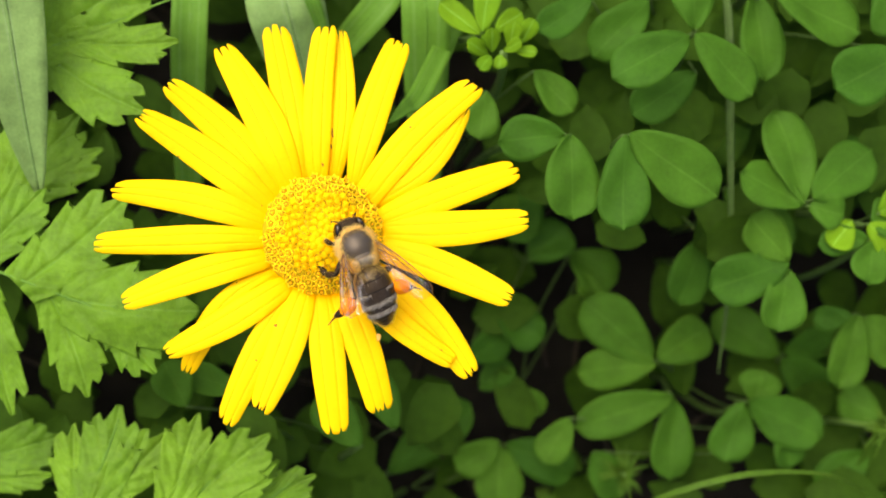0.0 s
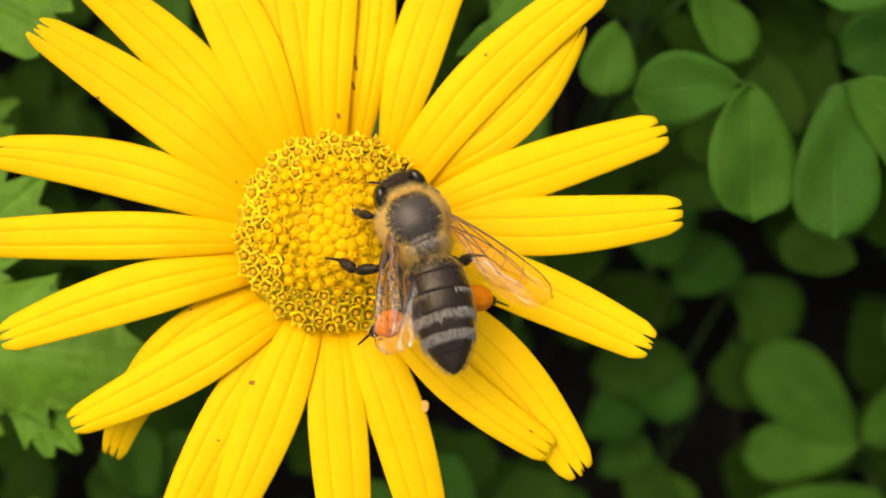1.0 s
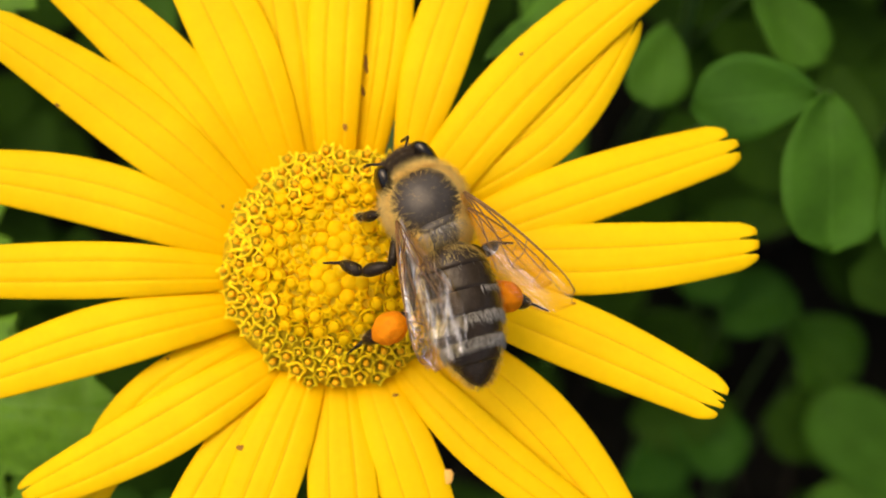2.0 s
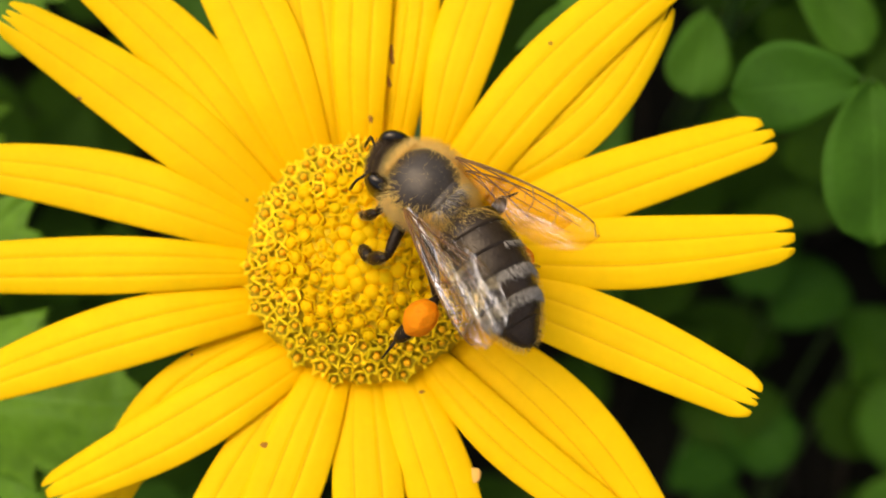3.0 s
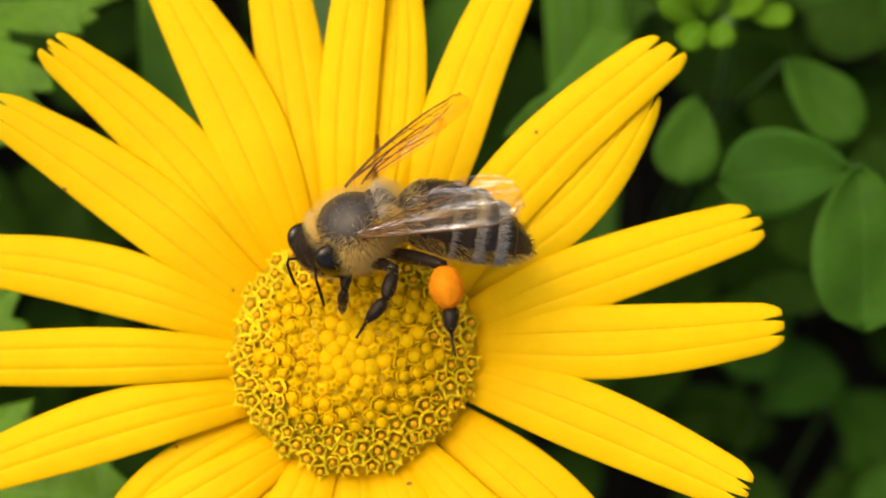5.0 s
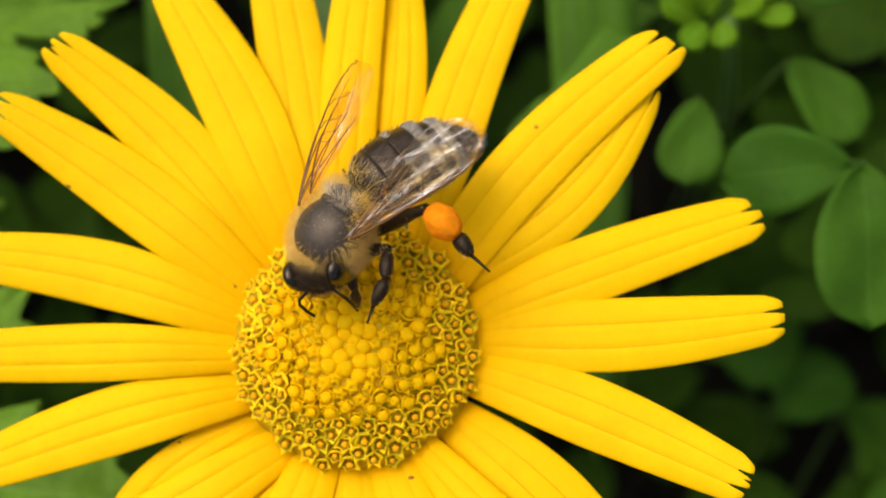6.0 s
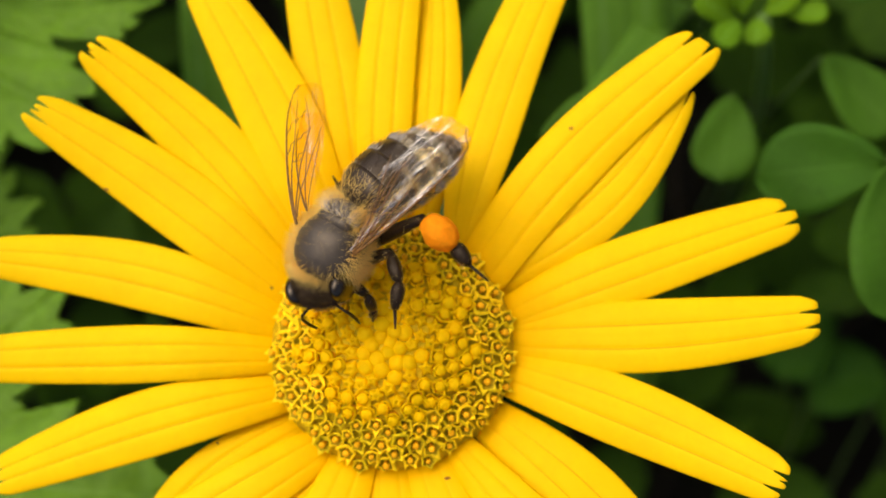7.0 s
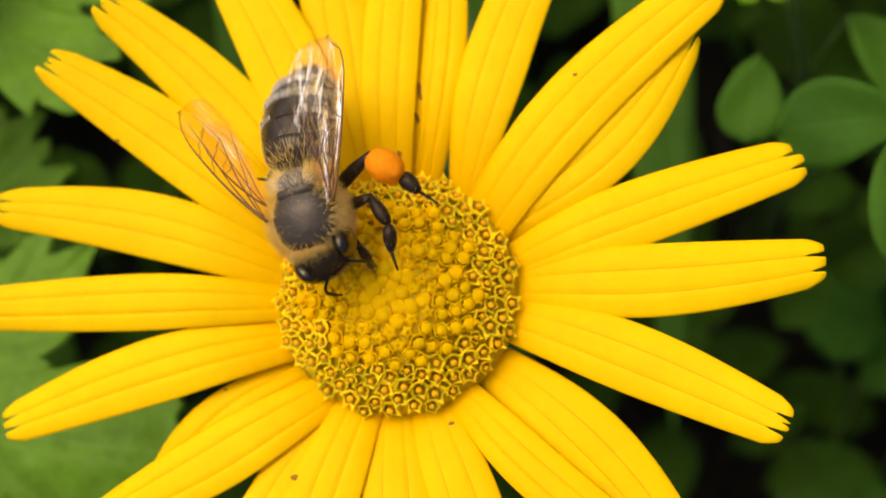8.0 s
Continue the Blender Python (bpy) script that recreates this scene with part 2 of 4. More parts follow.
def hairs(rng, roots, length, radius, comb=(0, 0, 0)):
    """Fine tapered bristles from (point, normal) pairs."""
    bm = bmesh.new()
    comb = Vector(comb)
    for p, nrm in roots:
        way = (nrm + comb + 0.35 * Vector((rng.uniform(-1, 1), rng.uniform(-1, 1), rng.uniform(-1, 1)))).normalized()
        side = way.orthogonal().normalized()
        up = way.cross(side)
        long = length * rng.uniform(0.6, 1.25)
        low = [bm.verts.new(p + radius * (math.cos(a) * side + math.sin(a) * up)) for a in (0, 2.09, 4.19)]
        tip = bm.verts.new(p + way * long + comb * long * 0.3)
        for k in range(3):
            bm.faces.new((low[k], low[(k + 1) % 3], tip))
    return bm


def polar(r, degrees):
    return Vector((r * math.cos(radians(degrees)), r * math.sin(radians(degrees)), 0))


# ---- ground ----
def ground():
    bm = bmesh.new()
    rings, radii = [], [0, 4, 8, 12, 17, 22, 28, 34, 41, 48, 56, 65, 75, 86, 98, 112, 130, 155, 190, 250, 350, 600, 1200, 4000, 20000, 100000, 500000]
    for r in radii[1:]:
        ring = []
        for k in range(72):
            p = polar(r, k * 5)
            fade = max(0.0, 1 - r / 600)
            p.z = fade * (3.0 * noise.noise(p * 0.06) + 1.4 * noise.noise(p * 0.25))
            ring.append(bm.verts.new(p + Vector((15, 0, 0)) * fade))
        rings.append(ring)
    mid = bm.verts.new((15, 0, 0))
    for k in range(72):
        bm.faces.new((mid, rings[0][k], rings[0][(k + 1) % 72]))
        for a, b in zip(rings, rings[1:]):
            bm.faces.new((a[k], b[k], b[(k + 1) % 72], a[(k + 1) % 72]))
    tagged(new("ground", mesh_of("ground", bm, SOIL)), "soil under the plants, coloured near black for the shade there", "ground", kind="structure")


ground()


# ---- the flower ----
def petal_fn(base_angle, tip_angle, reach, width, base_width, taper, bow, lift, droop, seed):
    """A strap-shaped ray: two long grooves part it into three raised bands, which end in teeth."""
    rng = random.Random(seed)
    b, t = polar(6.0, base_angle), polar(reach, tip_angle)
    way = (t - b).normalized()
    left, long = Vector((-way.y, way.x, 0)), (t - b).length
    seams = (-1 / 3 + rng.uniform(-0.07, 0.07), 1 / 3 + rng.uniform(-0.07, 0.07))
    notches = [(c, rng.uniform(0.045, 0.075), 0.07) for c in seams]
    if rng.random() < 0.5:
        notches.append((rng.uniform(-0.12, 0.12), 0.03, 0.05))
    ends = [rng.uniform(-0.012, 0.012) for _ in range(3)]
    slope, twist, wave = rng.uniform(-0.012, 0.012), rng.uniform(-0.12, 0.12), rng.uniform(0, 6)
    crease = rng.uniform(0.75, 1.25)

    def fn(u, v):
        band = 0 if v < seams[0] else 1 if v < seams[1] else 2
        end = 1 + slope * v + ends[band] - 0.05 * max(0, (abs(v) - 0.66) / 0.34) ** 2 - 0.008 * v * v
        for c, depth, wide in notches:
            end -= depth * math.exp(-((v - c) / wide) ** 2)
        s = u if u < 0.82 else 0.82 + (u - 0.82) / 0.18 * (end - 0.82)
        k = min(s / 0.45, 1)
        w = base_width + (1 - base_width) * math.sin(k * math.pi / 2)
        w *= 1 - taper * max(0, (s - 0.45) / 0.55) ** 1.7
        z = lift - 1.6 * (1 - math.sin(min(s / 0.35, 1) * math.pi / 2)) - droop * s ** 3
        groove = sum(math.exp(-abs(v - c) / 0.055) for c in seams)
        faint = sum(math.exp(-((v - c) / 0.05) ** 2) for c in (-0.68, 0.02, 0.7))
        fold = crease * min(1, 0.35 + 2.5 * s) * (1 - 0.45 * s)
        z += -(0.12 * groove + 0.006 * faint) * fold - 0.2 * v * v - 0.12 * abs(v) ** 6 + twist * v * s + 0.1 * math.sin(5 * s + wave)
        p = b + way * (long * s) + left * (w * v * width / 2 + bow * math.sin(math.pi * s))
        return (p.x, p.y, z + TOP)

    return fn, seams


ray_count = 0


def ray_petal(flower, base_angle, tip_angle, reach, width, base_width, taper, bow, lift, droop):
    """One ray of the flower, angles in degrees and lengths in mm from the middle of the disc."""
    global ray_count
    ray_count += 1
    fn, seams = petal_fn(base_angle, tip_angle, reach, width, base_width, taper, bow, lift, droop, 40 + ray_count)
    bm = sheet(40, 36, fn)
    uv = bm.loops.layers.uv["UVMap"]
    low, high = (seams[0] + 1) / 2, (seams[1] + 1) / 2
    for f in bm.faces:
        for loop in f.loops:
            x = loop[uv].uv.y
            loop[uv].uv.y = x / low / 3 if x < low else (1 + (x - low) / (high - low)) / 3 if x < high else (2 + (x - high) / (1 - high)) / 3
    bmesh.ops.translate(bm, verts=bm.verts, vec=(1.5, 4, 0))
    thicken(part("ray_petal", bm, PETAL, flower), 0.14)


def open_floret(rng, full=1.0):
    """A tube that flares into five curled-back lobes, with an anther column that fills its mouth in young ones."""
    bm = bmesh.new()
    sides, rings = 10, []
    grow = rng.uniform(0.9, 1.1)
    levels = [(0.18, -0.9, 0.0), (0.3, -0.4, 0.0), (0.43, -0.08, 0.1), (0.51, 0.08, 0.4), (0.56, 0.18, 0.75), (0.57, 0.25, 1.0), (0.5, 0.25, 0.9)]
    reach = [rng.uniform(0.78, 1.15) for _ in range(sides)]
    curl = [rng.uniform(-0.2, 0.16) for _ in range(sides)]
    for n, (r, z, split) in enumerate(levels):
        ring = []
        for k in range(sides):
            a = 2 * math.pi * k / sides + 0.18 * split * (reach[k] - 1) * 5
            lobe = k % 2 == 0
            rr = r * (1 + (reach[k] - 1) * split) if lobe else r * (1 - 0.34 * split * reach[k])
            zz = z + curl[k] * split if lobe else z - 0.28 * split
            ring.append(bm.verts.new((grow * rr * math.cos(a), grow * rr * math.sin(a), zz + rng.uniform(-0.02, 0.02))))
        rings.append(ring)
    inner = [bm.verts.new((grow * hole * math.cos(a), grow * hole * math.sin(a), 0.08)) for a, hole in ((2 * math.pi * k / sides, 0.28 if k % 2 else 0.4) for k in range(sides))]
    deep = [bm.verts.new((0.24 * math.cos(a), 0.24 * math.sin(a), -0.4)) for a in (2 * math.pi * k / sides for k in range(sides))]
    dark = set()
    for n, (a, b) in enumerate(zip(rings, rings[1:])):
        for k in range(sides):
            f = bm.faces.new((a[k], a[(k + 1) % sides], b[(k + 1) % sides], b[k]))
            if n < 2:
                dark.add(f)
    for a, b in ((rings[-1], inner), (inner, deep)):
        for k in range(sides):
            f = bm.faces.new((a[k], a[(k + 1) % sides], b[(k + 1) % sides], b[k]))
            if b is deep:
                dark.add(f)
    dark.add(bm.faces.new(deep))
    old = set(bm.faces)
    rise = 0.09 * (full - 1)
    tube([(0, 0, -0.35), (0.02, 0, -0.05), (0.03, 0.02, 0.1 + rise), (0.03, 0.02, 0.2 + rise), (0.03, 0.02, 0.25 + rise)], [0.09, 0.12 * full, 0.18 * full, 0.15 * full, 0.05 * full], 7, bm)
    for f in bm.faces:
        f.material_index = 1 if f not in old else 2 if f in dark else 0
    return bm


def closed_floret(rng, slit=0.07):
    """A plump bud of five pressed lobes; a deep slit shows between lobes that begin to part."""
    bm = bmesh.new()
    sides, rings = 10, []
    for r, z in ((0.3, -0.9), (0.44, -0.25), (0.47, -0.06), (0.42, 0.09), (0.29, 0.18), (0.14, 0.22)):
        ring = []
        z += rng.uniform(-0.02, 0.02)
        for k in range(sides):
            a = 2 * math.pi * k / sides
            rr = r * (1.0 if k % 2 else 1 - slit * (0.4 + z + 0.9))
            ring.append(bm.verts.new((rr * math.cos(a), rr * math.sin(a), z + rng.uniform(-0.02, 0.02))))
        rings.append(ring)
    for a, b in zip(rings, rings[1:]):
        for k in range(sides):
            bm.faces.new((a[k], a[(k + 1) % sides], b[(k + 1) % sides], b[k]))
    tip = bm.verts.new((0, 0, 0.22 - 1.9 * (slit - 0.07)))
    for k in range(sides):
        bm.faces.new((rings[-1][k], rings[-1][(k + 1) % sides], tip))
    return bm


DISC_R, DISC_H = 6.5, 2.9


def disc_z(r):
    q = min(r / DISC_R, 1.0)
    return TOP - 0.9 + DISC_H * (1 - q ** 2.2)


def daisy():
    rng = random.Random(3)
    flower = thing("daisy_flower", -1.5, -4, 0, "yellow daisy-like flower with notched rays on a green stem", "flower")
    shift = (1.5, 4, 0)

    def local(bm):
        bmesh.ops.translate(bm, verts=bm.verts, vec=shift)
        return bm

    pts = [(-1.5, -4, -3), (-2.2, -5.0, 25), (-1.6, -3.2, 50), (-0.5, -1.2, 70), (0, 0, TOP - 4)]
    part("stem", local(tube(pts, [1.0, 0.95, 0.9, 0.95, 1.6], 12)), STEM, flower, "slender green flower stem")
    cup = [(0, 0, TOP - 5.0), (0, 0, TOP - 4.2), (0, 0, TOP - 2.6), (0, 0, TOP - 1.6)]
    part("calyx", local(tube(cup, [1.5, 4.2, 6.0, 6.2], 28)), BRACT, flower, "green cup under the flower")
    bract = None
    for k in range(18):
        a = k * 20 + 7
        if bract is None:
            def fn(u, v):
                w = 0.9 * (1 - u ** 2.2) + 0.02
                return (4.0 + 2.4 * u, w * v, -3.2 + 1.0 * u + 0.25 * v * v - 0.2 * u * u)
            bract = mesh_of("bract", sheet(6, 4, fn), BRACT)
        ob = new("bract", bract)
        ob.parent = flower
        ob.matrix_basis = pose(1.5 * MM, 4 * MM, TOP * MM, 0, 0, a)
    bm = bmesh.new()
    rings = []
    for r in [0.01] + [DISC_R * k / 10 for k in range(1, 11)]:
        rings.append([bm.verts.new((*polar(r, a * 12).xy, disc_z(r) - 0.12 - 0.45 * (r / DISC_R) ** 2)) for a in range(30)])
    rings.append([bm.verts.new((*polar(5.5, a * 12).xy, TOP - 2.4)) for a in range(30)])
    for a, b in zip(rings, rings[1:]):
        for k in range(30):
            bm.faces.new((a[k], b[k], b[(k + 1) % 30], a[(k + 1) % 30]))
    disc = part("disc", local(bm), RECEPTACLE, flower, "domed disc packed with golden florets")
    opened = [mesh_of("floret", open_floret(rng), FLORET) for _ in range(9)]
    closed = [mesh_of("floret", closed_floret(rng), BUD) for _ in range(4)]
    parting = [mesh_of("floret", closed_floret(rng, rng.uniform(0.2, 0.4)), BUD) for _ in range(6)]
    young = [mesh_of("floret", open_floret(rng, rng.uniform(1.6, 2.1)), BUD) for _ in range(7)]
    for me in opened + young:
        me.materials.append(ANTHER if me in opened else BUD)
        me.materials.append(THROAT_FOOT if me in opened else ANTHER)
    count, power = 228, 0.54
    for i in range(count):
        r = 6.4 * ((i + 0.5) / count) ** power
        a = i * 137.508
        x, y = polar(r, a).xy
        x, y = x + rng.uniform(-0.07, 0.07), y + rng.uniform(-0.07, 0.07)
        gap = math.sqrt(2 * math.pi * power * r * r / (count * (r / 6.4) ** (1 / power)))
        slope = math.degrees(math.atan(DISC_H * 2.2 * (r / DISC_R) ** 1.2 / DISC_R))
        is_open = r > 3.0 + rng.uniform(-0.9, 0.5)
        ripe = r > 4.4 + rng.uniform(-0.6, 0.5)
        ob = new("floret", rng.choice(opened if ripe else young if is_open else parting if r > 1.9 + rng.uniform(-0.6, 0.5) else closed))
        ob.parent = disc
        size = (rng.uniform(0.8, 1.14) if ripe else rng.uniform(0.92, 1.1)) * gap * (1.3 if ripe else 1.3 if is_open else 1.4)
        turn = Matrix.Rotation(radians(a), 4, "Z") @ Matrix.Rotation(radians(slope * 0.85 + (rng.uniform(-15, 15) if is_open else rng.uniform(-6, 6))), 4, "Y") @ Matrix.Rotation(rng.uniform(0, 6.28), 4, "Z")
        up = rng.uniform(-0.06, 0.08) + (0.06 if is_open else -0.04)
        ob.matrix_basis = Matrix.Translation(((x + 1.5) * MM, (y + 4) * MM, (disc_z(r) + up) * MM)) @ turn @ Matrix.Scale(size, 4)
    return flower


flower = daisy()
ray_petal(flower, 3.0, 1.8, 22.33, 3.86, 0.62, 0.39, -0.44, 0.00, 0.04)
ray_petal(flower, 12.1, 16.5, 22.39, 3.59, 0.62, 0.30, 0.15, -0.19, 0.90)
ray_petal(flower, 38.3, 42.3, 23.14, 3.79, 0.79, 0.28, 0.76, 0.14, -0.34)
ray_petal(flower, 33.5, 39.7, 21.19, 3.27, 0.62, 0.54, -1.45, -0.37, 0.06)
ray_petal(flower, 54.5, 66.1, 23.02, 3.61, 0.38, 0.23, 0.48, -0.03, 1.46)
ray_petal(flower, 76.5, 82.6, 22.27, 2.63, 0.62, 0.42, -0.69, -0.50, 0.62)
ray_petal(flower, 92.7, 86.9, 22.54, 3.21, 0.68, 0.20, 0.42, 0.10, -0.28)
ray_petal(flower, 108.3, 100.7, 23.20, 3.84, 0.62, 0.25, -0.13, -0.65, -0.34)
ray_petal(flower, 119.1, 116.1, 23.06, 4.27, 0.58, 0.47, -0.54, -0.00, 0.32)
ray_petal(flower, 136.8, 133.8, 22.94, 3.84, 0.62, 0.43, -0.86, -0.28, -1.73)
ray_petal(flower, 150.4, 144.9, 22.94, 3.89, 0.62, 0.45, -0.48, 0.09, -1.39)
ray_petal(flower, 165.8, 166.0, 22.72, 3.61, 0.60, 0.45, -0.80, -0.10, -0.44)
ray_petal(flower, 181.8, 180.2, 24.09, 3.10, 0.61, 0.32, -0.10, -0.01, 0.05)
ray_petal(flower, 200.2, 196.7, 22.44, 3.60, 0.61, 0.43, -0.36, -0.27, 0.43)
ray_petal(flower, 234.7, 215.0, 20.97, 3.44, 0.62, 0.48, 0.41, 0.16, 1.67)
ray_petal(flower, 215.9, 222.7, 20.91, 3.09, 0.64, 0.40, -1.48, -1.02, 4.63)
ray_petal(flower, 243.1, 240.6, 22.66, 3.51, 0.62, 0.36, -0.41, -0.38, 1.55)
ray_petal(flower, 250.4, 248.3, 20.02, 3.90, 0.62, 0.38, 0.16, 0.16, 1.51)
ray_petal(flower, 266.7, 271.6, 21.46, 3.78, 0.62, 0.27, -0.06, -0.10, 1.28)
ray_petal(flower, 285.8, 286.2, 19.97, 3.75, 0.62, 0.23, 0.29, -0.10, 1.93)
ray_petal(flower, 301.0, 313.3, 19.76, 2.89, 0.63, 0.32, -0.59, 0.20, 0.76)
ray_petal(flower, 322.6, 314.4, 22.23, 4.00, 0.59, 0.40, 0.88, -0.54, 0.68)
ray_petal(flower, 346.9, 338.5, 21.49, 3.64, 0.67, 0.36, 0.33, 0.08, -1.40)


def specks():
    """Small brown flecks and pale spots lying on the rays."""
    trees = []
    for ob in flower.children:
        if ob.name.startswith("ray_petal"):
            me = ob.data
            trees.append((ob, BVHTree.FromPolygons([v.co for v in me.vertices], [p.vertices for p in me.polygons])))
    marks = [(9.9, 11.2, 0.13, 0.1, SPECK), (2.8, -7.0, 0.16, 0.13, SPECK), (12.2, -13.0, 0.17, 0.14, SPECK), (-15.0, 8.8, 0.14, 0.12, SPECK), (5.4, -11.3, 0.42, 0.4, PALE_SPECK),
             (-5.3, -9.6, 0.32, 0.16, SPECK), (0.3, 7.6, 0.12, 0.3, SPECK), (1.5, 11.0, 0.16, 0.55, SPECK), (1.3, 9.6, 0.14, 0.35, SPECK), (-7.6, -13.2, 0.1, 0.08, SPECK), (-9.4, -4.8, 0.1, 0.08, SPECK), (-6.4, 3.4, 0.1, 0.12, SPECK), (2.2, -13.4, 0.14, 0.12, SPECK)]
    for x, y, rx, ry, mat in marks:
        best = None
        for ob, tree in trees:
            at, _, _, _ = tree.ray_cast(Vector(((x + 1.5) * MM, (y + 4) * MM, 0.2)), Vector((0, 0, -1)))
            if at and (best is None or at.z > best[1].z):
                best = (ob, at)
        if best:
            bm = ball((0, 0, 0), (rx, ry, 0.03), 10, 6, 0.5)
            bmesh.ops.translate(bm, verts=bm.verts, vec=best[1] / MM)
            part("fleck", bm, mat, best[0], "small brown fleck" if mat is SPECK else "pale round spot")


specks()


# ---- the honey bee: x ahead, y to its left, z up, thorax at the origin ----
def ellipsoid_roots(rng, count, centre, radii, keep):
    roots = []
    while len(roots) < count:
        d = Vector((rng.gauss(0, 1), rng.gauss(0, 1), rng.gauss(0, 1))).normalized()
        if keep(d):
            p = Vector((d.x * radii[0], d.y * radii[1], d.z * radii[2]))
            nrm = Vector((d.x / radii[0], d.y / radii[1], d.z / radii[2])).normalized()
            roots.append((p * 0.97 + Vector(centre), nrm))
    return roots


ABDOMEN = [(0.0, 0.7), (0.35, 1.25), (0.7, 1.55), (1.0, 1.7), (1.5, 1.82), (2.0, 1.9), (2.6, 1.94), (3.2, 1.93), (3.8, 1.88), (4.4, 1.78), (5.0, 1.62), (5.5, 1.43), (6.0, 1.18), (6.4, 0.92), (6.7, 0.68), (6.95, 0.42), (7.1, 0.2), (7.15, 0.06)]


def abdomen_radius(s):
    for (a, ra), (b, rb) in zip(ABDOMEN, ABDOMEN[1:]):
        if s <= b:
            return ra + (rb - ra) * (s - a) / (b - a)
    return 0.05


def abdomen_axis(s):
    return -0.035 * s * s + 0.02 * s


def tergite(start, end, grow):
    """One armour ring of the abdomen, a little wider at its rear edge, where it overlaps the next."""
    bm = bmesh.new()
    uv = bm.loops.layers.uv.new("UVMap")
    sides, steps, rings = 28, 6, []
    for i in range(steps + 2):
        q = min(i / steps, 1.0)
        s = start + (end - start) * q
        r = abdomen_radius(s) * (0.985 + grow * q) if i <= steps else abdomen_radius(s) * 0.93
        rings.append([bm.verts.new((-s, r * 1.0 * math.cos(a), abdomen_axis(s) + r * 0.9 * math.sin(a))) for a in (2 * math.pi * k / sides for k in range(sides))])
    for i, (a, b) in enumerate(zip(rings, rings[1:])):
        for k in range(sides):
            f = bm.faces.new((a[k], b[k], b[(k + 1) % sides], a[(k + 1) % sides]))
            for loop in f.loops:
                loop[uv].uv = (i / steps, k / sides)
    bm.faces.new(rings[0])
    bm.faces.new(rings[-1][::-1])
    return bm


def leg(bee, name, joints, radii, hair_count, rng, pollen=False, label=""):
    """A leg from hip to claw: thigh, shin and foot; hind legs carry a pollen lump on the shin."""
    j = [Vector(p) for p in joints]
    radii = [0.93 * q for q in radii]
    limb = part(name, tube(curve_points((j[0], j[1]), 5, (0, 0, 0.1)), [radii[0] * k for k in (0.8, 1.0, 1.12, 1.05, 0.9, 0.7)], 9), LEGBLACK, bee, label)
    part("shin", tube(curve_points((j[1], j[2]), 6, (0, 0, 0.08)), [radii[1] * k for k in (0.5, 0.8, 1.05, 1.15, 1.2, 1.05, 0.6)], 9), LEGBLACK, limb)
    part("foot", tube(curve_points((j[2], j[3]), 5), [radii[2] * k for k in (0.6, 1.2, 1.3, 1.2, 1.0, 0.55)], 8), LEGBLACK, limb)
    part("toe", tube([j[3], j[3].lerp(j[4], 0.33), j[3].lerp(j[4], 0.66), j[4]], [0.1, 0.085, 0.07, 0.05], 6), LEGBLACK, limb)
    roots = []
    for a, b, r in ((j[0], j[1], radii[0]), (j[1], j[2], radii[1]), (j[2], j[3], radii[2])):
        axis = (b - a).normalized()
        for _ in range(hair_count):
            side = axis.orthogonal().normalized()
            side.rotate(Matrix.Rotation(rng.uniform(0, 6.28), 3, axis))
            roots.append((a.lerp(b, rng.random()) + side * r * 0.8, side))
    part("bristles", hairs(rng, roots, 0.24, 0.009, (0, 0, -0.1)), FUR, limb)
    if pollen:
        axis = (j[2] - j[1]).normalized()
        turn = axis.to_track_quat("Z", "Y").to_matrix()
        mid = j[1].lerp(j[2], 0.55)
        out = Vector((0, math.copysign(0.35, j[2].y), 0.3))
        part("pollen_load", ball(mid + out, (0.8, 0.86, 1.05), 40, 28, 0.07, None, turn), POLLEN, limb, "orange ball of packed pollen")
    return limb


def wing(bee, name, long, chord, side, veins, label):
    """A membrane wing that reaches back from its root; side is 1 for the left and -1 for the right."""
    def edge(u):
        lead = 0.12 + 0.45 * math.sin(math.pi * min(u, 1) ** 0.8) * 0.5
        trail = chord * (0.1 + 0.9 * math.sin(math.pi / 2 * min(1, u / 0.7)) ** 1.3)
        close = math.sqrt(max(0.0, 1 - max(0, (u - 0.72) / 0.28) ** 2.4))
        mid = 0.0 - 0.28 * trail
        return mid + (lead - mid) * close, mid + (-trail - mid) * close

    def fn(u, v):
        lead, trail = edge(u)
        y = trail + (lead - trail) * (v + 1) / 2
        z = (0.07 * math.sin(9 * (v + 1)) + 0.035 * math.sin(21 * v + 4 * u)) * min(1, 2 * u) + 0.22 * math.sin(math.pi * u) - 0.12 * v * v
        return (-long * u, side * y, z)

    film = part(name, sheet(26, 14, fn), FILM_GLINTS_STRONG if side > 0 else FILM_GLINTS_WEAK, bee, label)
    for (u0, v0), (u1, v1), r0, r1 in veins:
        pts = [Vector(fn(u0 + (u1 - u0) * k / 12, v0 + (v1 - v0) * k / 12)) + Vector((0, 0, 0.01)) for k in range(13)]
        part("wing_vein", tube(pts, [r0 + (r1 - r0) * k / 12 for k in range(13)], 6), VEIN, film)
    return film


